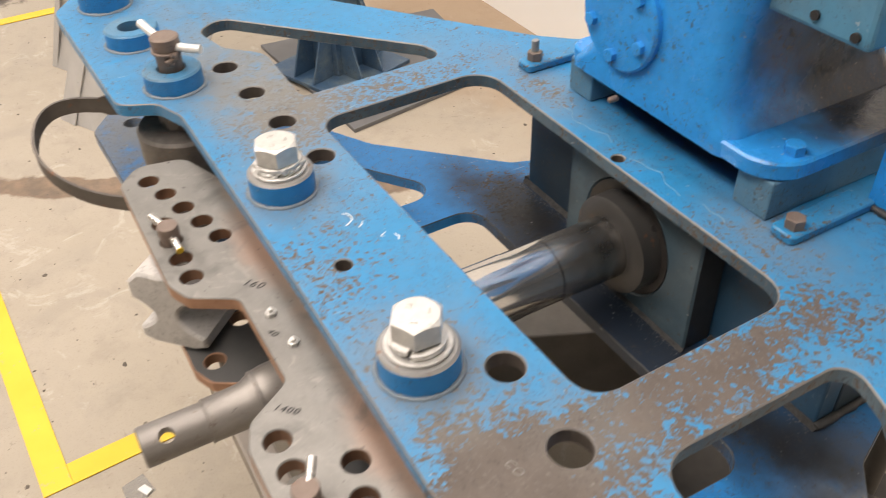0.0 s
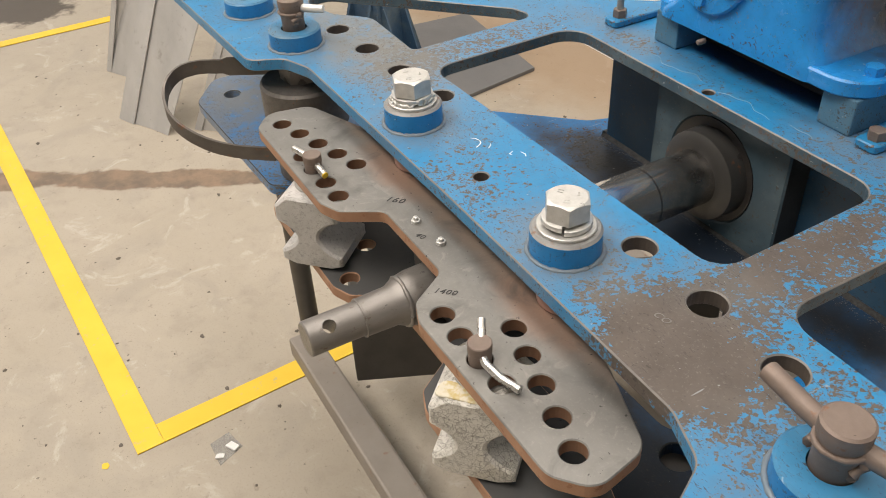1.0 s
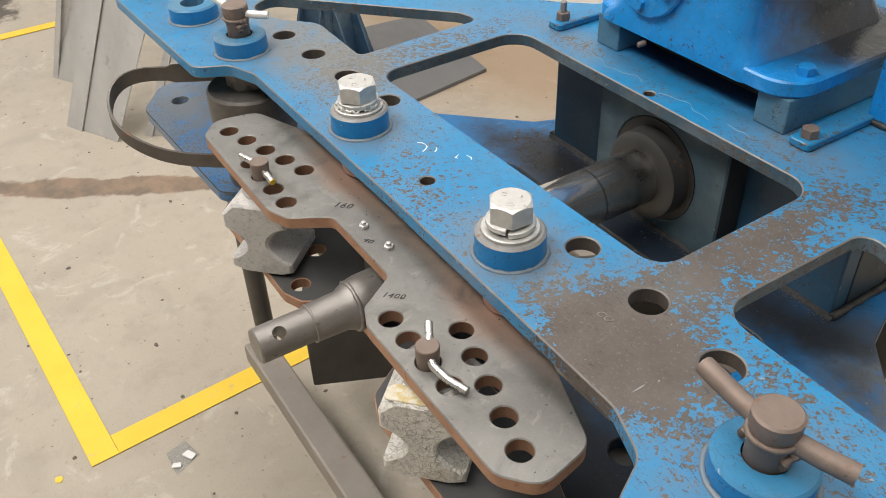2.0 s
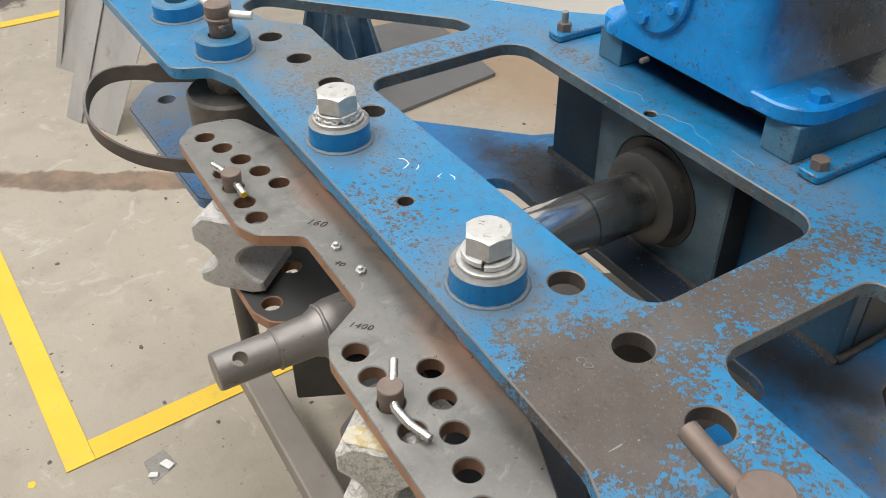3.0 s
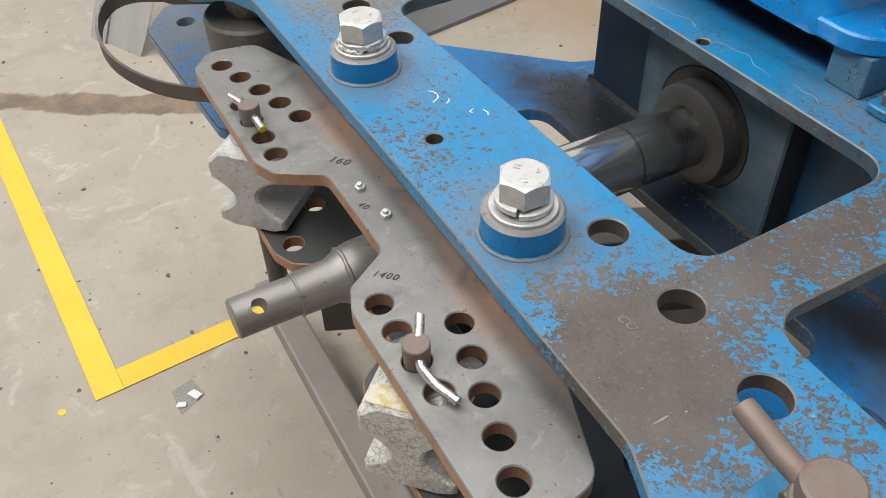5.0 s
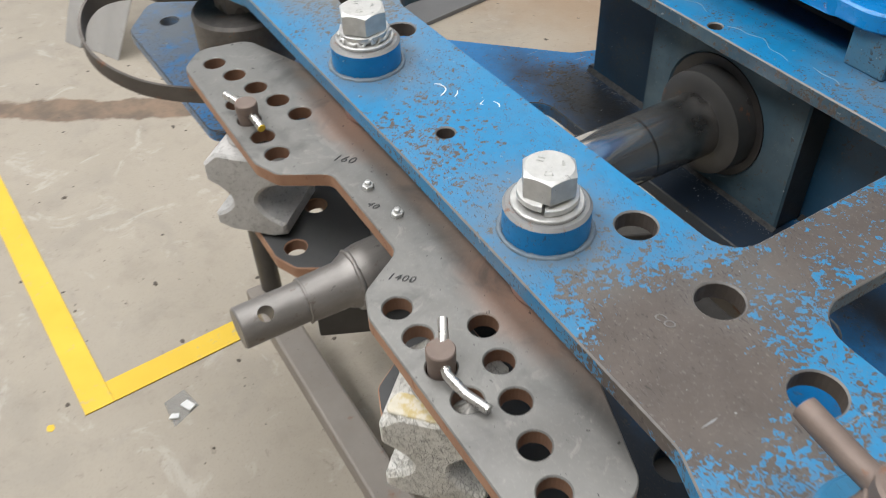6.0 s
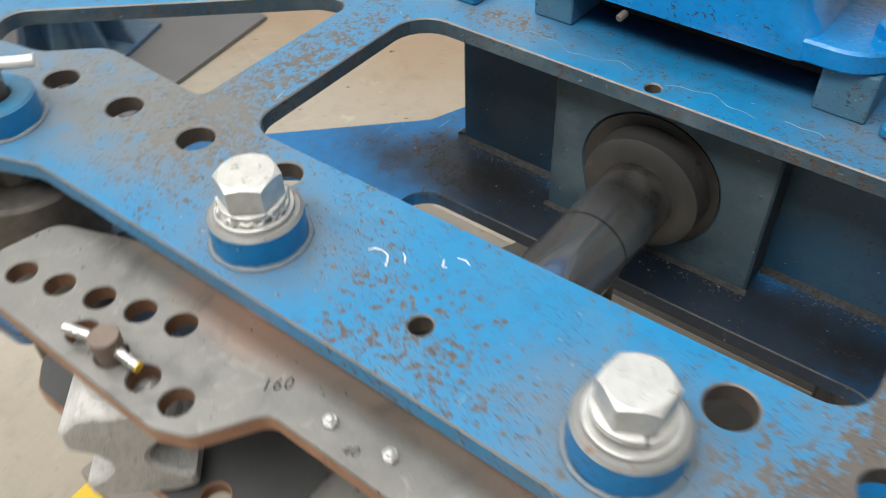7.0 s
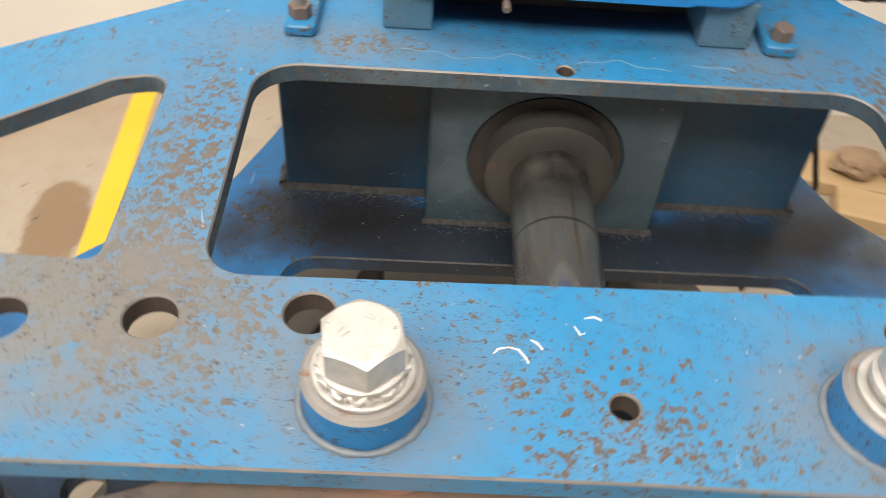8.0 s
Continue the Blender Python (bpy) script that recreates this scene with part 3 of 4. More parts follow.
def hex_head(r, z0, z1, turn=0.0, bm=None):
    """A hexagon head whose upper corners are turned off."""
    bm = bm or bmesh.new()
    n, ch = 36, r * 0.13
    def ring(z, f):
        out = []
        for i in range(n):
            a = 2 * math.pi * i / n
            flat = r * math.cos(math.pi / 6) / math.cos(((a) % (math.pi / 3)) - math.pi / 6)
            rr = f(flat)
            out.append(bm.verts.new((rr * math.cos(a + radians(turn)), rr * math.sin(a + radians(turn)), z(flat) if callable(z) else z)))
        return out
    apothem = r * math.cos(math.pi / 6)
    rings = [ring(z0, lambda q: q), ring(lambda q: z1 - ch * 0.25 - (q - apothem) * 0.62, lambda q: q), ring(z1, lambda q: apothem * 0.94)]
    for a, b in zip(rings, rings[1:]):
        for i in range(n):
            bm.faces.new((a[i], a[(i + 1) % n], b[(i + 1) % n], b[i]))
    bm.faces.new(rings[0])
    bm.faces.new(rings[-1])
    return bm


# ---- setting ----
def slab(name, x0, x1, y0, y1, z0, z1, material, label, category):
    return tagged(part(name, box(x0, x1, y0, y1, z0, z1, 0), material), label, category, "", "structure")


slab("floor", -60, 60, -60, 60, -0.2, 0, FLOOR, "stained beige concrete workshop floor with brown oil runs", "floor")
slab("wall_rear", -9.0, 7.0, 1.93, 2.13, 0, 6.0, WHITE_WALL, "white painted wall behind the machine", "wall")
# these two walls are added out of view; the white one throws light back
slab("wall_east", 7.0, 7.2, -9.0, 2.13, 0, 6.0, WHITE_WALL, "plain wall added out of view, white to throw light back", "wall")
slab("wall_front", -9.0, 7.0, -9.2, -9.0, 0, 6.0, HALL_WALL, "plain grey wall added out of view to close the hall", "wall")


def west_wall():
    """The unseen gable wall, added with a gate gap that lets light in."""
    bm = bmesh.new()
    for y0, y1, z0, z1 in ((-9.2, -5.6, 0, 6), (0.6, 2.13, 0, 6), (-5.6, 0.6, 4.3, 6)):
        box(-9.2, -9.0, y0, y1, z0, z1, 0, bm)
    tagged(part("wall_west", bm, HALL_WALL), "grey gable wall added out of view with a gap for light", "wall", "", "structure")


def roof():
    # unseen roof, added with gaps that let sky light in
    bm = bmesh.new()
    for y0, y1 in ((-9.2, -3.4), (-1.8, -0.2), (1.4, 2.13)):
        box(-9.2, 7.2, y0, y1, 6.0, 6.1, 0, bm)
    for y0, y1 in ((-3.4, -1.8), (-0.2, 1.4)):
        for x0, x1 in ((-9.2, -5.0), (2.0, 7.2)):
            box(x0, x1, y0, y1, 6.0, 6.1, 0, bm)
    tagged(part("ceiling", bm, ROOF_SHEET), "grey sheet roof added out of view with gaps for sky light", "ceiling", "", "structure")


west_wall()
roof()


def floor_line(x, y, length, w, turn, lift=0.0):
    """A painted stripe from (x, y) along the direction turn."""
    ob = tagged(part("floor_line", plate([(0, 0), (length, 0), (length, w), (0, w)], [], 0.0005, 0.004, 0.0005), LINE_PAINT),
                "worn yellow painted line on the concrete floor", "floor line", "floor lines", "structure")
    ob.matrix_basis = pose(x, y, lift, 0, 0, turn)


SKEW = 3.8   # the floor marking is not square to the machine
floor_line(-0.841, -0.5335, 3.6, -0.071, 180 + SKEW)
floor_line(-0.8457, -0.462, 2.36, 0.071, 90 + SKEW)
floor_line(-3.80, -2.2, 4.1, 0.072, 91.5, 0.0012)


# ---- the bender: frame plates, housing, ram ----
def frame_outline(back):
    """The outline of a frame plate, seen from above; back: its corners from the shoulder to the rear."""
    right = [(0.0, -0.06, 0), (0.44, -0.064, 0.05), (0.497, -0.085, 0.03), (0.525, -0.140, 0.03), (0.94, -0.158, 0.05), (1.03, -0.095, 0.04),
             (1.03, 0.07, 0.05), *back, (0.33, 1.15, 0.03), (0.0, 1.15, 0)]
    left = [(-x, y, r) for x, y, r in right[1:-1]][::-1]
    return rounded(right + left)


UPPER_BACK = [(0.65, 0.345, 0.05), (0.385, 0.532, 0.05), (0.328, 0.59, 0.04), (0.326, 0.66, 0.03)]
LOWER_BACK = [(0.60, 0.305, 0.05), (0.40, 0.50, 0.03), (0.365, 0.59, 0.05), (0.334, 0.68, 0.03)]
FRAME_HOLES = [(0.231, 0.074, 0.0205), (0.346, 0.070, 0.022), (0.460, 0.062, 0.023), (-0.229, 0.070, 0.0195), (-0.345, 0.059, 0.020), (-0.453, 0.051, 0.020), (-0.558, 0.043, 0.020)]


def upper_windows():
    main = rounded([(-0.319, 0.105, 0.035), (0.312, 0.119, 0.035), (0.306, 0.398, 0.04), (-0.324, 0.394, 0.045)])
    left = rounded([(-0.400, 0.113, 0.012), (-0.405, 0.365, 0.035), (-0.455, 0.352, 0.03), (-0.75, 0.095, 0.03), (-0.715, 0.046, 0.03), (-0.63, 0.064, 0.05), (-0.57, 0.118, 0.05)])
    right = rounded([(0.398, 0.122, 0.04), (0.400, 0.374, 0.045), (0.46, 0.352, 0.03), (0.75, 0.125, 0.03), (0.72, 0.118, 0.03)])
    return [main, left, right]


def lower_windows():
    main = rounded([(-0.31, 0.088, 0.035), (0.322, 0.088, 0.035), (0.328, 0.374, 0.035), (-0.312, 0.366, 0.04)])
    out = [main]
    out.append(rounded([(-0.385, 0.16, 0.03), (-0.385, 0.355, 0.035), (-0.66, 0.16, 0.03)]))
    out.append(rounded([(0.412, 0.20, 0.015), (0.412, 0.342, 0.015), (0.454, 0.343, 0.018), (0.463, 0.29, 0.02), (0.44, 0.20, 0.015)]))
    return out


bender = thing("pipe_bender", (0, 0, H), "large worn blue steel pipe bending machine with two frame plates", "pipe bender")
holes = [circle(x, y, r) for x, y, r in FRAME_HOLES]
small = [circle(0, 0, 0.0105, 20), circle(-0.010, 0.41, 0.009, 20)]
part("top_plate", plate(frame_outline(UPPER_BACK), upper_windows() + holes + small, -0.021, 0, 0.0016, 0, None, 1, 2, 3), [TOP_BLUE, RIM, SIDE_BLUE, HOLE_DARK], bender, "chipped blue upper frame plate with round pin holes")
low_holes = [circle(-0.934, -0.079, 0.0175), circle(0.934, -0.079, 0.0175)]
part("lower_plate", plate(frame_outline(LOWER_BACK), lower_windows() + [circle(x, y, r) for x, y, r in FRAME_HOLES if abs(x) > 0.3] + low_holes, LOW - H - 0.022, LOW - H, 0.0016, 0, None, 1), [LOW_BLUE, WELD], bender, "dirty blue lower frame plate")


# added disc: keeps the lit floor from showing through the hole
part("hole_dark_disc", lathe([(0.034, LOW - H - 0.034), (0.034, LOW - H - 0.0225)], 28, "z", (0.346, 0.070, 0)), TUBE_DARK, bender, "dark disc added under the hole to keep it black")


def housing():
    """The cylinder housing that stands between the plates."""
    lo, hi = LOW - H + 0.001, -0.022
    bm = bmesh.new()
    ring_z = 0.965 - H
    # front block with the bore, built as a plate in x and z and laid upright
    own = plate(rounded([(-0.147, lo, 0.002), (0.138, lo, 0.002), (0.138, hi, 0.002), (-0.147, hi, 0.002)], 2), [circle(-0.009, ring_z, 0.090, 40)], 0, 0.05, 0.003)
    bmesh.ops.transform(own, matrix=Matrix(((1, 0, 0, 0), (0, 0, 1, 0.44), (0, 1, 0, 0), (0, 0, 0, 1))), verts=own.verts)
    own.normal_update()
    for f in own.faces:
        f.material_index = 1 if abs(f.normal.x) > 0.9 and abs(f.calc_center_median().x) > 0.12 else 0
    part("bore_block", own, [HOUSING_BLUE, GRIME_SHADE], bender, "dull blue front block with a bored hole")
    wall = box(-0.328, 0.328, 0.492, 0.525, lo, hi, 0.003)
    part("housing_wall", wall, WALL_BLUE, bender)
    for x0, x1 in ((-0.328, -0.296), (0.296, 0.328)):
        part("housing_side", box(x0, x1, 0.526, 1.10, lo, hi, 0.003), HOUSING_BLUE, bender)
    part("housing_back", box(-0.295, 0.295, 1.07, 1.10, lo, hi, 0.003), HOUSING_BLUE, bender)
    part("bore_liner", lathe([(0.0896, 0), (0.0896, 0.045), (0.05, 0.045), (0.05, 0.05)], 40, "y", (-0.009, 0.441, ring_z)), GRIME_SHADE, bender, "black greasy bore", 40)
    # welds along the foot of the housing
    step = [i / 40 for i in range(41)]
    part("weld", fillet_weld(-0.150, 0.141, 0.4395, lo - 0.0005, 0.006, 0.0045, 3), [SLAG, GRIT], bender, "dusty flat weld", 40)
    part("weld", fillet_weld(-0.335, -0.148, 0.4915, lo - 0.0005, 0.008, 0.006, 4), [SLAG, GRIT], bender, "", 40)
    part("weld", fillet_weld(0.139, 0.335, 0.4915, lo - 0.0005, 0.008, 0.006, 5), [SLAG, GRIT], bender, "", 40)
    part("weld", weld_bead([(0.332, 0.49 + 0.3 * s, lo + 0.003) for s in step], 0.007, 6), WELD, bender, "", 60)
    part("weld", weld_bead([(-0.332, 0.49 + 0.3 * s, lo + 0.003) for s in step], 0.007, 7), WELD, bender, "", 60)
    # gland collar and ram
    part("gland_collar", lathe([(0.05, -0.026), (0.064, -0.026), (0.0745, -0.020), (0.0755, 0.012), (0.08, 0.016), (0.081, 0.04), (0.05, 0.04)], 48, "y", (-0.006, 0.43, ring_z)), COLLAR_STEEL, bender, "dark turned steel gland collar", 30)
    pit = lathe([(0.0052, 0.066), (0.0052, 0.0763)], 14, "z")
    bmesh.ops.transform(pit, matrix=Matrix.Translation((-0.006, 0.439, ring_z)) @ Matrix.Rotation(radians(45), 4, "Y"), verts=pit.verts)
    part("collar_hole", pit, GRIME_SHADE, bender)
    # added block: hides the bright ram below the small hole
    part("hole_dark_block", box(-0.066, 0.054, -0.027, 0.062, ring_z - 0.06, ring_z + 0.056, 0.004), GRIME_SHADE, bender, "black block added under the small hole to darken it")
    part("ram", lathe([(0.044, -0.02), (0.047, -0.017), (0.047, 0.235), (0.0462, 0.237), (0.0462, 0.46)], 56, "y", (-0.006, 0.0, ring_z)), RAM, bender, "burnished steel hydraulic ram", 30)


housing()


def boss(x, y, r, h, bore=0.0):
    """A ring welded on the upper plate."""
    hole = bore or 0.012
    body = lathe([(r, 0.0005), (r, h - 0.003), (r - 0.003, h), (hole, h), (hole, 0.0005)], 48, "z", (x, y, 0), None, [0, 1, 1, 1])
    b = part("boss", body, [BOSS_BLUE, BOSS_TOP if not bore else DUSTY_BLUE], bender, "blue ring boss with a rubbed steel rim", 40)
    pts = [(x + (r + 0.002) * math.cos(a / 30 * math.pi), y + (r + 0.002) * math.sin(a / 30 * math.pi), -0.0004) for a in range(61)]
    part("weld", weld_bead(pts, 0.0036, int(abs(x) * 1000)), FILLET, b, "painted weld round the foot", 60)
    return b


def letters(word, size, depth, m):
    """Raised letters as a bmesh, placed by the pose m."""
    c = bpy.data.curves.new("letters", "FONT")
    c.body, c.size, c.extrude, c.align_x, c.align_y = word, size, depth, "CENTER", "CENTER"
    ob = new("letters", c)
    me = bpy.data.meshes.new_from_object(ob)
    bpy.data.objects.remove(ob)
    bm = bmesh.new()
    bm.from_mesh(me)
    bpy.data.meshes.remove(me)
    bmesh.ops.transform(bm, matrix=m, verts=bm.verts)
    return bm


def clamp_bolt(x, y, turn, gap, daubed, size):
    """Hexagon bolt with a flat washer and a split spring washer on its boss."""
    boss(x, y, 0.0425, 0.032)
    z = 0.032
    bolt = part("clamp_bolt", hex_head(size, z + 0.0165, z + 0.0415, turn), ZINC, bender, "bright zinc plated hexagon bolt", 25)
    bolt.location = (x, y, 0)
    part("washer", lathe([(0.018, z), (0.0345, z), (0.0350, z + 0.001), (0.0350, z + 0.0038), (0.0338, z + 0.0048), (0.018, z + 0.0048)], 40), ZINC, bolt, "", 30)
    bm = bmesh.new()
    n, rings = 44, []
    for i in range(n + 1):
        a = radians(gap + 3 + 354 * i / n)
        lift = 0.0045 * i / n
        rings.append([bm.verts.new((r * math.cos(a), r * math.sin(a), z + 0.005 + lift + dz)) for r, dz in ((0.019, 0), (0.0288, 0), (0.0296, 0.001), (0.0296, 0.0065), (0.0286, 0.0072), (0.019, 0.0072))])
    for p, q in zip(rings, rings[1:]):
        for j in range(6):
            bm.faces.new((p[j], p[(j + 1) % 6], q[(j + 1) % 6], q[j]))
    bm.faces.new(rings[0])
    bm.faces.new(rings[-1])
    part("spring_washer", bm, ZINC, bolt, "split spring washer", 40)
    # raised grade marks on the head
    for word, mx, my, spin in (("02", 0.009, -0.008, 30), ("B", 0.004, 0.012, 25), ("11", -0.012, -0.001, 100)):
        part("grade_mark", letters(word, 0.0095, 0.0005, pose(mx, my, z + 0.0416, 0, 0, turn + spin)), ZINC, bolt)
    if daubed:
        rng = random.Random(5)
        ring = [((0.0293 + rng.gauss(0, 0.0012)) * math.cos(i / 30 * math.pi), (0.0293 + rng.gauss(0, 0.0012)) * math.sin(i / 30 * math.pi), z + 0.008 + rng.gauss(0, 0.0022)) for i in range(60)]
        part("paint_lump", weld_bead(ring, 0.0026, 61), ZINC, bolt, "lumpy silver paint round the washers", 60)


clamp_bolt(0.186, 0.000, 27, -45, False, 0.0278)
clamp_bolt(-0.182, -0.003, 40, 100, True, 0.0295)
boss(0.571, -0.012, 0.047, 0.027, 0.0212)
boss(-0.543, -0.043, 0.045, 0.030, 0.0225)
boss(-0.735, -0.060, 0.045, 0.029, 0.022)
boss(-0.925, -0.068, 0.045, 0.032, 0.022)


def locating_pin(x, y, top, r, bar, rod_r, material, rod_material, label, kind):
    """A loose pin with a cross bar through its head; it drops through boss and plates."""
    p = thing("locating_pin", (x, y, H), label, "pin", kind)
    part("shank", lathe([(r - 0.001, -0.25), (r - 0.001, top - 0.034), (r - 0.0005, top - 0.033), (r, top - 0.02), (r + 0.0015, top - 0.016), (r + 0.0015, top - 0.002), (r - 0.001, top)], 36), material, p, "", 35)
    part("cross_bar", tube(bar, rod_r, 14), rod_material, p, "", 50)
    collar = [(1.05 * r * math.cos(i / 8 * math.pi), 1.05 * r * math.sin(i / 8 * math.pi), top - 0.024) for i in range(17)]
    part("weld", weld_bead(collar, 0.0028, int(abs(x) * 777)), material, p, "", 60)
    for side in (-1, 1):
        lump = [(side * 1.02 * r + 0.001 * i, 0.35 * r * math.sin(i * 1.1), bar[2][2] - 0.006 - 0.003 * abs(i - 3)) for i in range(-3, 4)]
        part("weld", weld_bead(lump, 0.005, 31 + side), material, p, "", 60)


locating_pin(0.571, -0.012, 0.082, 0.0205, [(-0.084, 0.006, 0.062), (-0.04, 0.002, 0.060), (0.0, 0.001, 0.058), (0.04, 0.012, 0.056), (0.066, 0.022, 0.054)], 0.0098,
             PIN_STEEL, PIN_STEEL, "brown steel pin with a welded cross bar in its boss", "locating pins")
locating_pin(-0.543, -0.043, 0.083, 0.0205, [(-0.06, -0.02, 0.085), (-0.02, -0.005, 0.072), (0.0, 0.001, 0.066), (0.03, 0.028, 0.066), (0.042, 0.042, 0.066)], 0.0068,
             PIN_STEEL, PALE_METAL, "dark steel pin with a thin pale cross bar", "locating pins")


# ---- grey saddle with its two die blocks ----
def saddle_outline():
    c = 0.006
    right = [(0.0775, -0.112, 0.018), (0.112, -0.166, 0.02), (0.145, -0.1795, 0.03), (0.40, -0.1795, 0.03), (0.438, -0.148, 0.03), (0.424, -0.078, 0.03), (0.293, -0.030, 0.03)]
    left = [(-x, y, r) for x, y, r in right][::-1]
    return rounded([(c + x, y, r) for x, y, r in right + left])


SADDLE_HOLES = [(0.390, -0.1405), (0.346, -0.128), (0.3005, -0.1155), (0.256, -0.103), (0.212, -0.0915), (0.1485, -0.1495), (0.191, -0.1505), (0.234, -0.151), (0.2775, -0.1505)]


def saddle():
    s = thing("bending_saddle", (0, 0, GREY), "grey steel saddle of two holed plates with flame-cut rusty edges", "saddle")
    rings = [circle(0.006 + sx * x, y, 0.0146, 26) for x, y in SADDLE_HOLES for sx in (1, -1)]
    part("upper_plate", plate(saddle_outline(), rings, -0.019, 0, 0.0014, 1, None, 0, 2), [GREY_STEEL, CUT_EDGE, HOLE_WALL], s, "grey upper plate with round holes")
    z = 0.904 - GREY
    few = [circle(0.006 + sx * x, y, 0.0146, 26) for x, y in SADDLE_HOLES if x in (0.1485, 0.212, 0.234) for sx in (1, -1)]
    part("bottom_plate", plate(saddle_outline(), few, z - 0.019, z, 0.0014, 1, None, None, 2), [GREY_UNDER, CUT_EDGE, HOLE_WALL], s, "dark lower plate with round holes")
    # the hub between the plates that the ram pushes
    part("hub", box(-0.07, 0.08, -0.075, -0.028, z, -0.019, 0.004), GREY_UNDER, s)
    for x in (-0.158, 0.208):
        part("guide_roller", lathe([(0.030, 0.0005), (0.035, 0.003), (0.036, 0.014), (0.033, 0.021), (0.012, 0.024)], 30, "z", (x, -0.012, 0)), LUMP, s, "rusty red guide roller", 40)
    for x, y in ((-0.0253, -0.088), (0.0341, -0.0831)):
        sc = part("screw", hex_head(0.0068, 0.0, 0.0048, 20), ZINC, s, "small bright nut and stud", 30)
        sc.location = (x, y, 0)
        part("stud", lathe([(0.0036, 0.0048), (0.0036, 0.0088), (0.0026, 0.0096)], 12), ZINC, sc, "", 40)


saddle()


def ink(word, x, y, size, turn, name="marking", z=GREY, material=INK, label="black marker number written on the grey plate"):
    c = bpy.data.curves.new(name, "FONT")
    c.body, c.size, c.extrude, c.align_x, c.align_y = word, size, 0.0002, "CENTER", "CENTER"
    c.shear, c.space_character = 0.3, 1.15
    ob = new(name, c)
    me = bpy.data.meshes.new_from_object(ob)
    bpy.data.objects.remove(ob)
    me.materials.append(material)
    out = new(name, me)
    out.matrix_basis = pose(x, y, z + 0.0004, 0, 0, turn)
    tagged(out, label, "marking", "marker numbers" if z == GREY else "")


ink("1400", 0.121, -0.127, 0.0128, 45)
ink("160", -0.088, -0.088, 0.0165, 42)
ink("40", 0.005, -0.0985, 0.0125, 25)


ink("CO", 0.338, 0.013, 0.0125, 8, "stamped_letters", H, RIM, "faint stamped letters on the bare steel plate")


def die_block(x, y, turn, paste):
    """A cast die block with pipe grooves on two sides, turned on its pin between the saddle plates."""
    z0, z1 = 0.9045, GREY - 0.0195
    d = thing("die_block", (x, y, z0), "whitish die block with a crazed coat and two pipe grooves" if paste else "rough cast silver grey die block with two pipe grooves", "die block", "die blocks", turn)
    h, w = z1 - z0, 0.05
    prof = [(-w, 0.018), (-w, 0.030)]
    prof += [(-w + 0.030 * math.sin(math.pi * i / 8) ** 0.8, 0.036 + 0.058 * i / 8) for i in range(9)]
    prof += [(-w, 0.104), (-w, 0.122), (-0.03, 0.142), (0.03, 0.142), (w, 0.122), (w, 0.110)]
    prof += [(w - 0.034 * math.sin(math.pi * i / 10) ** 0.7, 0.104 - 0.068 * i / 10) for i in range(11)]
    prof += [(w, 0.030), (w, 0.018), (0.03, 0.010), (-0.03, 0.010)]
    prof = [(x, h - (0.146 - v) * 0.95) for x, v in prof]
    clean = []
    for p in prof:
        if not clean or (Vector(p) - Vector(clean[-1])).length > 0.0015:
            clean.append(p)
    bm = plate(clean, [], -0.05, 0.05, 0.004)
    bmesh.ops.transform(bm, matrix=Matrix(((1, 0, 0, 0), (0, 0, -1, 0), (0, 1, 0, 0), (0, 0, 0, 1))), verts=bm.verts)
    part("body", bm, CRAZED_BLOCK if paste else CAST_BLOCK, d)
    part("spacer", lathe([(0.032, h - 0.006), (0.032, h - 0.0005), (0.016, h - 0.0005), (0.016, h - 0.006)], 30), CAST_GREY, d, "round spacer washer", 40)
    part("spacer", lathe([(0.032, 0.0), (0.032, 0.0035), (0.016, 0.0035), (0.016, 0.0)], 30), CAST_GREY, d, "", 40)
    if paste:
        part("paint_smear", plate(rounded([(-0.044, -0.046, 0.006), (0.02, -0.047, 0.006), (0.012, -0.026, 0.01), (-0.04, -0.02, 0.01)], 3), [], h - 0.006, h - 0.0025, 0.001), PASTE, d, "white and yellow paste smear")


die_block(-0.228, -0.151, 43, False)
die_block(0.240, -0.148, 43, True)


def small_pin(x, y, bar, label, tip):
    p = thing("die_pin", (x, y, GREY), label, "pin", "die pins")
    part("shank", lathe([(0.0130, -0.21), (0.0130, 0.012), (0.0138, 0.013), (0.0138, 0.0245), (0.0128, 0.0256)], 30), PIN_STEEL, p, "brown steel pin", 35)
    bar = [(x, y, z - 0.004) for x, y, z in bar]
    part("cross_bar", tube(bar, 0.0050, 12), BRIGHT_ROD, p, "bright bent rod", 50)
    if tip:
        a, b = Vector(bar[-1]), Vector(bar[-2])
        d = (a - b).normalized()
        part("tip", tube([a, a + d * 0.0015], 0.005, 12), LINE_PAINT, p, "yellow painted end")


small_pin(-0.228, -0.151, [(-0.042, -0.012, 0.022), (-0.02, -0.005, 0.021), (0, 0, 0.018), (0.02, 0.002, 0.014), (0.036, 0.003, 0.011)], "brown pin with a bright cross rod in the grey saddle", True)
small_pin(0.240, -0.151, [(-0.026, 0.018, 0.034), (-0.012, 0.010, 0.028), (0, 0, 0.020), (0.018, -0.004, 0.014), (0.042, -0.001, 0.012), (0.066, 0.008, 0.010)], "brown pin with a bent bright cross rod in the grey saddle", False)


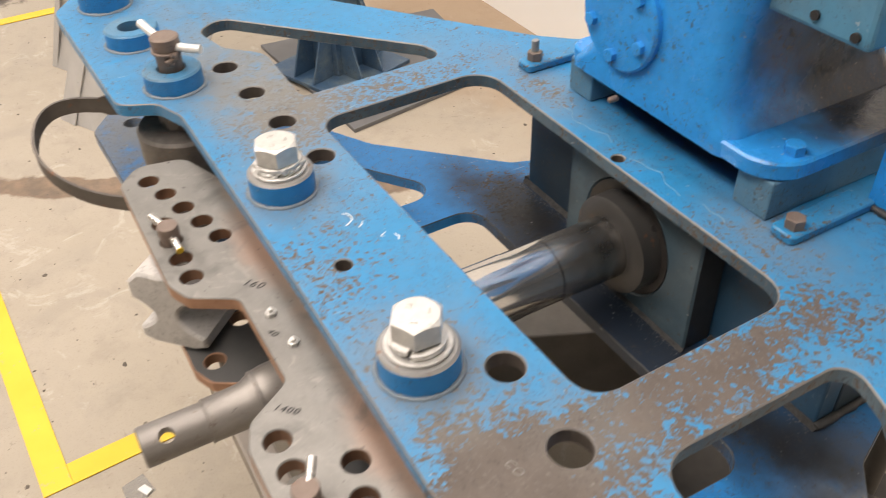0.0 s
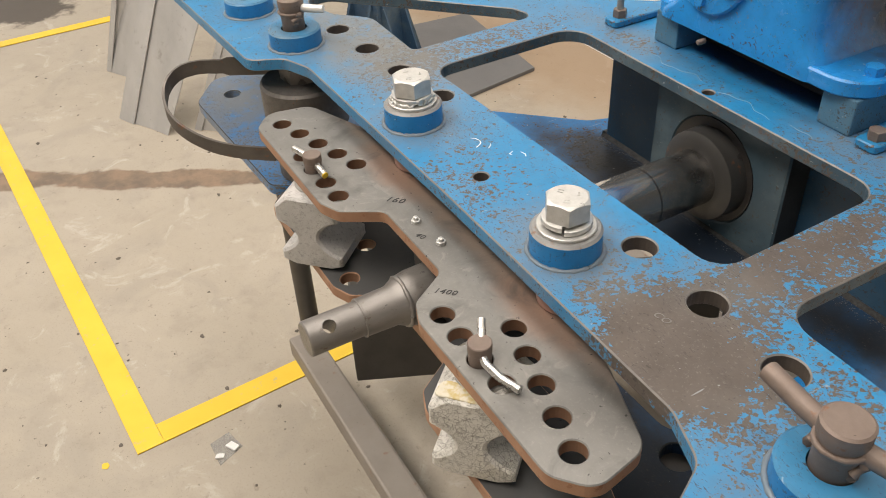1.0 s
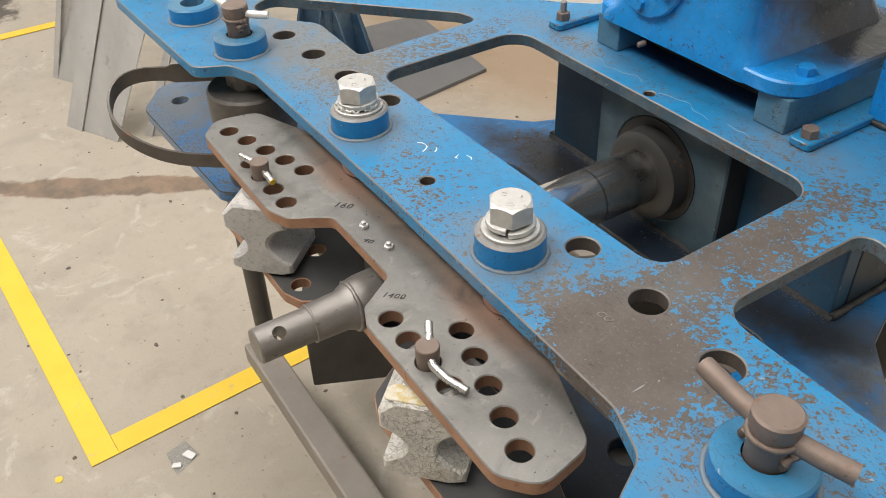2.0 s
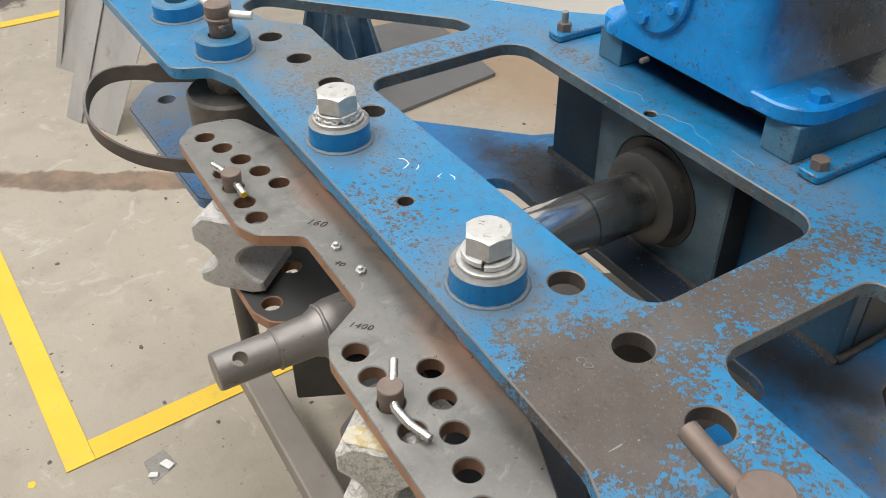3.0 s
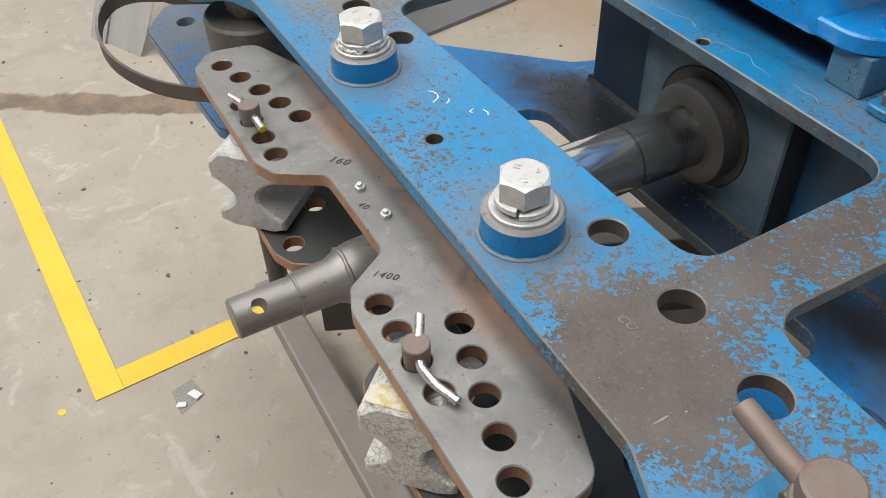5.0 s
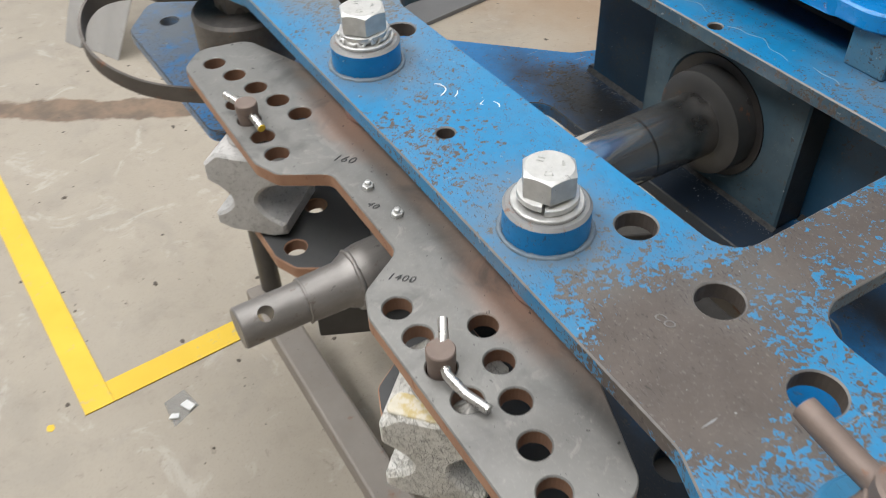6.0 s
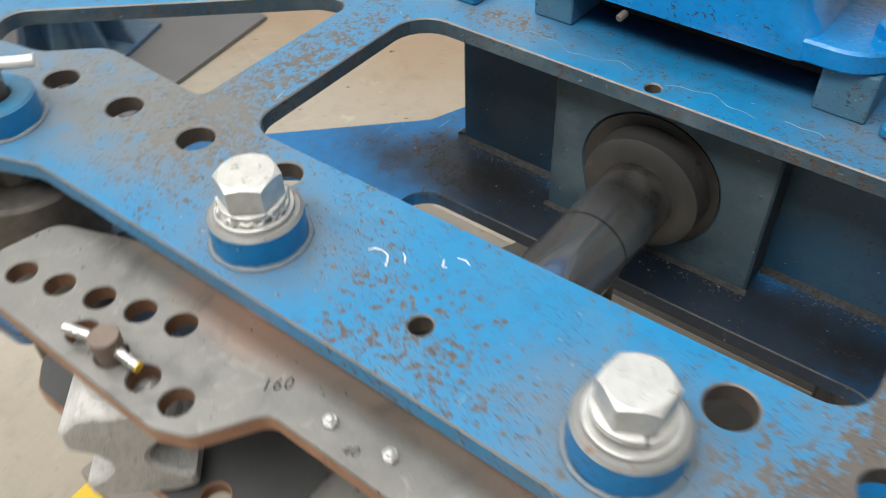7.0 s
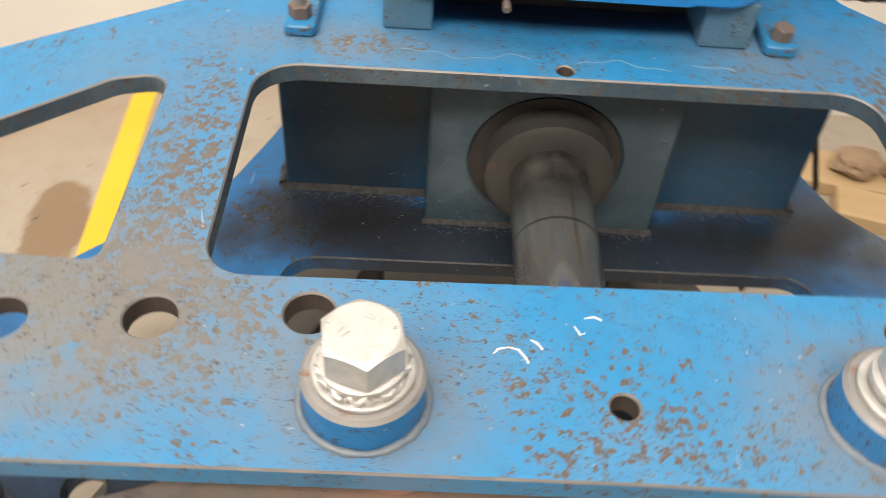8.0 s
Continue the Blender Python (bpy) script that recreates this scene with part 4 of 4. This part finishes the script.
def nose_shaft():
    """The stepped shaft that sticks out under the saddle, with a cross hole near its end."""
    y0 = -0.243
    s = thing("nose_shaft", (0, 0, 0.954), "dull steel stepped shaft with a cross hole and a welded collar", "shaft")
    own = lathe([(0.0232, y0 - 0.031), (0.025, y0 - 0.029), (0.025, y0 + 0.048), (0.0272, y0 + 0.050), (0.0285, y0 + 0.096), (0.0325, y0 + 0.104), (0.0370, y0 + 0.115), (0.0395, y0 + 0.128), (0.0400, y0 + 0.150), (0.0400, y0 + 0.205)], 44, "y")
    bar = part("bar", own, SHAFT_STEEL, s, "", 30)
    # the cross hole is cut through the bar
    cutter = lathe([(0.0094, -0.04), (0.0094, 0.04)], 24, "z")
    bmesh.ops.transform(cutter, matrix=Matrix.Translation((0, y0, 0)) @ Matrix.Rotation(radians(35), 4, "Y"), verts=cutter.verts)
    tool = part("tool", cutter, SHAFT_STEEL, s)
    cut = bar.modifiers.new("cross_hole", "BOOLEAN")
    cut.operation, cut.solver, cut.object = "DIFFERENCE", "EXACT", tool
    bpy.context.view_layer.update()
    bored = bpy.data.meshes.new_from_object(bar.evaluated_get(bpy.context.evaluated_depsgraph_get()))
    bar.modifiers.clear()
    bar.data = bored
    bpy.data.objects.remove(tool)
    part("weld", weld_bead([(0.0258 * math.cos(i / 12 * math.pi), y0 + 0.049, 0.0258 * math.sin(i / 12 * math.pi)) for i in range(25)], 0.0022, 9), SHAFT_STEEL, s, "", 60)
    part("weld", weld_bead([(0.0345 * math.cos(i / 16 * math.pi), y0 + 0.112, 0.0345 * math.sin(i / 16 * math.pi)) for i in range(33)], 0.0036, 10), SHAFT_STEEL, s, "lumpy weld round the collar", 60)


nose_shaft()


# ---- roller and strap under the far lobe ----
def pressure_roller(x, y):
    r = thing("pressure_roller", (x, y, LOW), "dark turned steel roller standing between the frame plates", "roller")
    part("drum", lathe([(0.060, 0.001), (0.066, 0.004), (0.066, 0.095), (0.074, 0.10), (0.076, 0.104), (0.076, 0.185), (0.072, 0.190), (0.034, 0.192), (0.03, 0.231)], 48), ROLLER_STEEL, r, "", 30)
    part("nut", hex_head(0.038, 0.193, 0.222, 10), SHAFT_STEEL, r, "", 30)


pressure_roller(-0.540, -0.044)


def strap():
    s = thing("steel_strap", (-0.69, -0.2, LOW), "dark flat steel strap bent into an open loop", "strap")
    keys = [(-0.565, 0.015, 1.049), (-0.609, -0.055, 1.049), (-0.660, -0.141, 1.049), (-0.691, -0.190, 1.048), (-0.698, -0.228, 1.041), (-0.684, -0.257, 1.023), (-0.652, -0.270, 0.999), (-0.612, -0.261, 0.977), (-0.569, -0.229, 0.957), (-0.531, -0.186, 0.946), (-0.49, -0.131, 0.943)]
    pts = []
    for i in range(len(keys) - 1):
        p0, p1, p2, p3 = (Vector(keys[max(0, min(len(keys) - 1, i + d))]) for d in (-1, 0, 1, 2))
        for j in range(6):
            t = j / 6
            pts.append(0.5 * ((2 * p1) + (p2 - p0) * t + (2 * p0 - 5 * p1 + 4 * p2 - p3) * t * t + (3 * p1 - p0 - 3 * p2 + p3) * t ** 3))
    pts.append(Vector(keys[-1]))
    bm, rings = bmesh.new(), []
    for i, p in enumerate(pts):
        d = pts[min(i + 1, len(pts) - 1)] - pts[max(i - 1, 0)]
        nrm = Vector((d.y, -d.x, 0)).normalized()
        q = p - Vector((-0.69, -0.2, LOW))
        tall = 0.0175 if i < 13 else 0.0132 + 0.0002 * math.sin(i * 2.3)
        rings.append([bm.verts.new(q + nrm * a * 0.0025 + Vector((0, 0, b * tall))) for a, b in ((-1, -1), (1, -1), (1, 1), (-1, 1))])
    for a, b in zip(rings, rings[1:]):
        for j in range(4):
            bm.faces.new((a[j], a[(j + 1) % 4], b[(j + 1) % 4], b[j]))
    bm.faces.new(rings[0])
    bm.faces.new(rings[-1])
    part("band", bm, STRAP_STEEL, s, "", 40)


strap()


# ---- gearbox on the frame ----
def gearbox():
    g = thing("gearbox", (0, 0, H), "glossy blue cast iron gear housing bolted on the frame plate", "gearbox")
    for x0, x1 in ((-0.203, -0.150), (0.138, 0.193)):
        part("foot_block", box(x0, x1, 0.470, 0.70, 0.0005, 0.054, 0.0025), FOOT_BLUE, g, "plain steel packing block")
    # added black block: gives the gap under the gearbox its dark
    part("cavity_dark_block", box(-0.1495, 0.1375, 0.535, 0.62, 0.0005, 0.054, 0.002), GRIME_SHADE, g)
    flange = rounded([(-0.203, 0.460, 0.03), (0.203, 0.4555, 0.055), (0.203, 0.80, 0.04), (-0.203, 0.80, 0.04)], 8)
    part("base_flange", plate(flange, [], 0.0545, 0.079, 0.003, 1, None, 2), [CAST_BLUE, CAST_BLUE, CAST_BLUE], g, "", 40)
    # tapered body with rounded corners
    bm, rings = bmesh.new(), []
    for z, (x0, x1, y0, y1, r) in ((0.056, (-0.186, 0.128, 0.4535, 0.775, 0.02)), (0.070, (-0.184, 0.130, 0.4525, 0.77, 0.025)), (0.084, (-0.170, 0.125, 0.4525, 0.77, 0.03)), (0.098, (-0.156, 0.112, 0.4528, 0.77, 0.03)),
                                   (0.12, (-0.149, 0.106, 0.453, 0.76, 0.03)), (0.22, (-0.147, 0.107, 0.453, 0.76, 0.035)), (0.27, (-0.146, 0.115, 0.453, 0.76, 0.04)), (0.60, (-0.146, 0.125, 0.453, 0.76, 0.05))):
        rings.append([bm.verts.new((x, y, z)) for x, y in rounded([(x0, y0, r), (x1, y0, r), (x1, y1, r), (x0, y1, r)], 8)])
    for a, b in zip(rings, rings[1:]):
        n = len(a)
        for i in range(n):
            bm.faces.new((a[i], a[(i + 1) % n], b[(i + 1) % n], b[i]))
    bm.faces.new(rings[0])
    bm.faces.new(rings[-1])
    part("casting", bm, CAST_BLUE, g, "", 50)
    part("drain_plug", lathe([(0.0045, 0.0), (0.0045, -0.012), (0.003, -0.014)], 14, "y", (-0.075, 0.4535, 0.048)), PIN_STEEL, g, "small steel plug", 40)
    cover = part("round_cover", lathe([(0.073, 0.0), (0.073, -0.009), (0.070, -0.012), (0.02, -0.012)], 40, "y", (-0.078, 0.455, 0.166)), CAST_BLUE, g, "round bolted cover plate", 40)
    for a in (200, 265, 335, 45, 120):
        bx, bz = -0.078 + 0.053 * math.cos(radians(a)), 0.166 + 0.053 * math.sin(radians(a))
        hb = hex_head(0.0095, 0, 0.008, a)
        bmesh.ops.transform(hb, matrix=Matrix.Translation((bx, 0.443, bz)) @ Matrix.Rotation(radians(90), 4, "X"), verts=hb.verts)
        part("cover_bolt", hb, CAST_BLUE, cover, "", 30)
    fb = part("flange_bolt", hex_head(0.013, 0.079, 0.092, 15), CAST_BLUE, g, "painted hexagon bolt", 30)
    fb.location = (0.180, 0.508, 0)
    ub = part("terminal_box", box(0.10, 0.242, 0.495, 0.72, 0.232, 0.60, 0.006), BOX_BLUE, g, "grey blue box on the side of the casting")
    for x, z in ((0.172, 0.250), (0.225, 0.245)):
        part("box_screw", lathe([(0.0055, 0), (0.0055, -0.004)], 12, "y", (x, 0.4945, z)), GRIME_SHADE, ub, "", 30)


gearbox()


def clamp_bar(x0, x1, y0, y1, bx, by, stud, label):
    c = thing("clamp_bar", ((x0 + x1) / 2, y0, H), label, "clamp bar", "clamp bars")
    ox, oy = (x0 + x1) / 2, y0
    part("bar", plate(rounded([(x0 - ox, 0, 0.008), (x1 - ox, 0, 0.008), (x1 - ox, y1 - oy, 0.004), (x0 - ox, y1 - oy, 0.004)], 4), [], 0.0005, 0.013, 0.002), TOP_BLUE, c, "", 40)
    b = part("bolt", hex_head(0.0125, 0.0132, 0.027, 10), PIN_STEEL, c, "brown hexagon bolt", 30)
    b.location = (bx - ox, by - oy, 0)
    if stud:
        part("stud", lathe([(0.006, 0.027), (0.006, 0.045), (0.005, 0.046)], 14), BOSS_TOP, b, "", 40)


clamp_bar(0.209, 0.245, 0.458, 0.60, 0.228, 0.478, False, "blue clamp bar with a brown bolt beside the gearbox foot")
clamp_bar(-0.306, -0.272, 0.443, 0.62, -0.290, 0.466, True, "blue clamp bar with a threaded stud and nut")
bracket = thing("upright_bracket", (0.262, 0.605, H), "blue upright steel bracket plate behind the clamp bar", "bracket")
part("web", box(-0.03, 0.16, -0.004, 0.008, 0.0005, 0.30, 0.002), CAST_BLUE, bracket)
part("weld", weld_bead([(-0.03 + 0.19 * i / 30, -0.008, 0.004) for i in range(31)], 0.005, 21), WELD, bracket, "", 60)


# ---- stand under the machine ----
def stand():
    s = thing("machine_stand", (0, 0, 0), "grey brown welded steel stand that carries the machine", "stand")
    for y0, y1 in ((-0.094, -0.022), (0.86, 0.92)):
        part("rail", box(-0.825, 0.825, y0, y1, 0.145, 0.205, 0.007), TUBE_PAINT, s)
    for side in (-1, 1):
        lean = Matrix.Translation((side * 0.67, -0.0215, 0)) @ Matrix.Rotation(radians(side * 25.5), 4, "Z")
        part("cross_member", box(-0.09 if side < 0 else -0.03, 0.03 if side < 0 else 0.09, 0.045, 0.95, 0.165, 0.40, 0.005, None, lean), TUBE_DARK, s, "dark grimy cross member")
    for x, y in ((-0.80, -0.035), (0.80, -0.035), (-0.25, 0.89), (0.25, 0.89)):
        part("post", lathe([(0.024, 0.2055), (0.024, LOW - 0.0225)], 24, "z", (x, y, 0)), TUBE_DARK, s, "dark round post", 40)
    for x in (-0.45, 0.45):
        for y in (-0.041, 0.89):
            part("foot", box(x - 0.05, x + 0.05, y - 0.007, y + 0.007, 0.0, 0.1545, 0.002), TUBE_DARK, s)


stand()


# ---- things round about ----
def channel(corners, lip, label):
    """A folded steel channel that leans: base left, base right, top left, top right, and the way its lip is folded."""
    base = Vector(corners[0])
    c = thing("steel_channel", base, label, "steel channel", "leaning steel channels")
    a, b, d, e = (Vector(p) - base for p in corners)
    nrm = (b - a).cross(d - a).normalized()
    def strip(p, q, r, t, name):
        bm = bmesh.new()
        v = [[bm.verts.new(w + off) for w in (p, q, t, r)] for off in (Vector((0, 0, 0)), (q - p).cross(r - p).normalized() * 0.004)]
        bm.faces.new(v[0])
        bm.faces.new(v[1])
        for i in range(4):
            bm.faces.new((v[0][i], v[0][(i + 1) % 4], v[1][(i + 1) % 4], v[1][i]))
        part(name, bm, SHEET_STEEL, c)
    strip(a, b, d, e, "web")
    w = Vector(lip)
    strip(b, b + w, e, e + w, "lip")
    strip(a - w * 0.02, a + w * 0.98, d - w * 0.02, d + w * 0.98, "lip")


channel([(-2.726, -0.148, 0), (-2.55, -0.051, 0), (-2.67, 0.31, 1.1), (-2.41, 0.46, 1.1)], (0.09, 0.04, 0.0), "pale grey folded steel channel standing on the floor")
channel([(-3.248, -0.089, 0), (-3.129, -0.026, 0), (-3.11, 0.25, 1.1), (-3.01, 0.44, 1.1)], (0.03, 0.015, 0.0), "narrow pale grey steel channel standing on the floor")
channel([(-2.45, 0.10, 0), (-2.36, 0.20, 0), (-2.27, 0.50, 1.0), (-2.10, 0.66, 1.0)], (0.03, 0.02, 0.0), "pale grey steel channel standing behind another")

sheet = thing("floor_sheet", (-2.2, 1.3, 0), "dark grey steel sheet lying on the floor", "steel sheet")
part("sheet", plate([(-0.70, -0.52), (0.22, -0.47), (0.10, 0.27), (-0.62, 0.35)], [], 0.001, 0.018, 0.001), FLOOR_SHEET, sheet)


def gusset_stand():
    g = thing("gusseted_post", (-2.50, 1.0, 0.0185), "blue grey steel post with triangular gussets on a base plate", "post", "", 20)
    part("base_plate", box(-0.22, 0.22, -0.22, 0.22, 0.0, 0.016, 0.002), FAR_BLUE, g)
    part("column", box(-0.09, 0.09, -0.09, 0.09, 0.0165, 0.78, 0.004), FAR_BLUE, g)
    for a in (0, 90, 180, 270):
        for off in (-0.06, 0.06):
            own = plate([(0.0905, 0.0165), (0.21, 0.0165), (0.0905, 0.36)], [], off - 0.005, off + 0.005, 0.001)
            bmesh.ops.transform(own, matrix=Matrix.Rotation(radians(a), 4, "Z") @ Matrix.Rotation(radians(90), 4, "X"), verts=own.verts)
            part("gusset", own, FAR_BLUE, g)


gusset_stand()


def scrap(x, y, w, l, turn, material, label):
    s = thing("metal_scrap", (x, y, 0.0006), label, "scrap", "floor scraps", turn)
    part("piece", plate(rounded([(-w, -l, 0.002), (w, -l * 0.8, 0.002), (w * 0.9, l, 0.002), (-w * 0.8, l * 0.9, 0.002)], 2), [], 0.0005, 0.006, 0.0008), material, s)


scrap(-0.737, -0.314, 0.017, 0.011, 25, PALE_METAL, "small pale metal offcut on the floor")
scrap(-0.722, -0.352, 0.012, 0.008, 60, PALE_METAL, "small pale metal offcut on the floor")

film = thing("plastic_film", (-0.75, -0.33, 0), "thin clear plastic film scrap lying on the floor", "plastic film")
part("film_sheet", plate([(-0.027, -0.032), (0.055, -0.031), (0.024, 0.039), (-0.041, 0.023)], [], 0.0004, 0.0009, 0.0001), FILM, film)
spot = thing("paint_spot", (-0.849, -0.614, 0), "small yellow paint spot on the concrete floor", "paint spot")
part("spot", plate(rounded([(-0.012, -0.006, 0.004), (0.004, -0.011, 0.004), (0.013, 0.002, 0.004), (0.003, 0.010, 0.004), (-0.009, 0.008, 0.004)], 3), [], 0.0004, 0.0016, 0.0004), LINE_PAINT, spot)

def plank(x, y, z, length, w, turn, label):
    ob = thing("timber_plank", (x, y, z), label, "plank", "timber planks", turn)
    part("plank", box(-length / 2, length / 2, -w / 2, w / 2, 0.0, 0.045, 0.004), WOOD, ob)


plank(1.35, 1.55, 0.0, 0.95, 0.16, -10, "pale timber plank lying by the wall")
plank(1.40, 1.36, 0.0, 0.80, 0.13, -16, "pale timber plank lying by the wall")


def stone_lump(x, y, r, seed):
    rng = random.Random(seed)
    bm = bmesh.new()
    bmesh.ops.create_icosphere(bm, subdivisions=3, radius=r)
    for v in bm.verts:
        k = 1 + 0.35 * noise.noise(v.co * (2.2 / r) + Vector((seed, 0, 0))) + rng.uniform(-0.03, 0.03)
        v.co = Vector((v.co.x * k * 1.3, v.co.y * k, max(-r * 0.55, v.co.z * k * 0.75)))
    low = min(v.co.z for v in bm.verts)
    bmesh.ops.translate(bm, verts=bm.verts, vec=(0, 0, -low))
    ob = thing("stone_lump", (x, y, 0.0455), "rough brown lump of stone lying on a timber plank", "stone", "stone lumps")
    part("lump", bm, LUMP_BROWN, ob)


LUMP_BROWN = steel("brown_lump", (0.20, 0.13, 0.08), (0.42, 0.30, 0.20), 0.8, 0.0, 25)
stone_lump(1.10, 1.59, 0.055, 3)
stone_lump(1.24, 1.575, 0.045, 8)

hose = thing("hydraulic_hose", (0.332, 0.66, 1.02), "thin black hose hanging beside the cylinder housing", "hose")
part("tube", tube([(-0.003, 0, 0), (0.02, -0.015, -0.03), (0.047, -0.04, -0.09), (0.07, -0.04, -0.15), (0.096, -0.04, -0.22), (0.11, -0.02, -0.35), (0.09, 0.02, -0.52)], 0.0045, 10), GRIME_SHADE, hose, "", 50)


# ---- marks on the plate ----
def scratch(points, r, name, label):
    """A shallow bright score or paint dab on the upper plate."""
    bm = bmesh.new()
    pts = [Vector((*p, H)) for p in points]
    rows = []
    for i, p in enumerate(pts):
        d = (pts[min(i + 1, len(pts) - 1)] - pts[max(i - 1, 0)]).normalized()
        n = Vector((-d.y, d.x, 0)) * r * (0.45 + 0.55 * abs(math.sin(i * 1.7)))
        rows.append([bm.verts.new(p - n + Vector((0, 0, 0.0002))), bm.verts.new(p + Vector((0, 0, 0.0007))), bm.verts.new(p + n + Vector((0, 0, 0.0002)))])
    for a, b in zip(rows, rows[1:]):
        for j in range(2):
            bm.faces.new((a[j], a[j + 1], b[j + 1], b[j]))
    tagged(part(name, bm, SCORE if name == "scratch" else CHALK), label, "mark", "marks on the plate")


wave = [(-0.19 + 0.36 * i / 160, 0.427 + 0.006 * math.sin(i * 0.1375) + 0.0025 * math.sin(i * 0.37)) for i in range(161)]
scratch(wave[:66], 0.0005, "scratch", "long wavy dull scratch before the gearbox")
scratch(wave[84:130], 0.0006, "scratch", "wavy dull scratch before the gearbox")
scratch(wave[141:], 0.0008, "scratch", "short dull scratch before the gearbox")
scratch([(-0.092, 0.040), (-0.088, 0.045), (-0.080, 0.047), (-0.073, 0.045), (-0.068, 0.038), (-0.066, 0.033)], 0.0010, "paint_dab", "small white hooked paint dab on the blue plate")
scratch([(-0.064, 0.055), (-0.059, 0.052), (-0.055, 0.046)], 0.0010, "paint_dab", "small white paint dab on the blue plate")
scratch([(-0.030, 0.070), (-0.026, 0.062), (-0.022, 0.064)], 0.0010, "paint_dab", "small white paint dab on the blue plate")
scratch([(-0.022, 0.078), (-0.014, 0.080), (-0.008, 0.077)], 0.0010, "paint_dab", "small white paint dab on the blue plate")
scratch([(-0.332, 0.175), (-0.329, 0.162), (-0.327, 0.158)], 0.0014, "scratch", "short bright scratch on the worn blue plate")

# added sheet: darkens the floor seen through the windows and holes
tray = thing("dark_underlay", (0.0, 0.95, 0), "dark sheet added on the floor to darken it under the machine", "tray")
part("base", plate(rounded([(-0.60, -0.20, 0.03), (0.44, -0.20, 0.03), (0.44, 0.30, 0.03), (-0.60, 0.30, 0.03)], 4), [], 0.0005, 0.006, 0.001), GRIME_SHADE, tray)


# ---- litter ----
def litter():
    """Swarf and grit strewn over the floor."""
    rng = random.Random(11)
    bm = bmesh.new()
    for i in range(330):
        x, y = rng.uniform(-3.6, -0.3), rng.uniform(-0.9, 1.8)
        r = rng.choice((0.002, 0.003, 0.003, 0.004, 0.007)) * rng.uniform(0.7, 1.3)
        h = r * rng.uniform(0.25, 0.6)
        a0 = rng.uniform(0, 6.28)
        ring = [bm.verts.new((x + r * rng.uniform(0.6, 1.2) * math.cos(a0 + k * 1.2566) * (1.8 if i % 4 == 0 else 1), y + r * rng.uniform(0.6, 1.2) * math.sin(a0 + k * 1.2566), 0.0003)) for k in range(5)]
        top = bm.verts.new((x, y, h))
        bm.faces.new(ring)
        for k in range(5):
            bm.faces.new((ring[k], ring[(k + 1) % 5], top))
    tagged(part("floor_litter", bm, LITTER), "dark metal swarf and grit strewn on the floor", "litter", "", "stuff")


LITTER = steel("dark_swarf", (0.05, 0.042, 0.035), (0.17, 0.14, 0.11), 0.6, 0.2, 30)
litter()
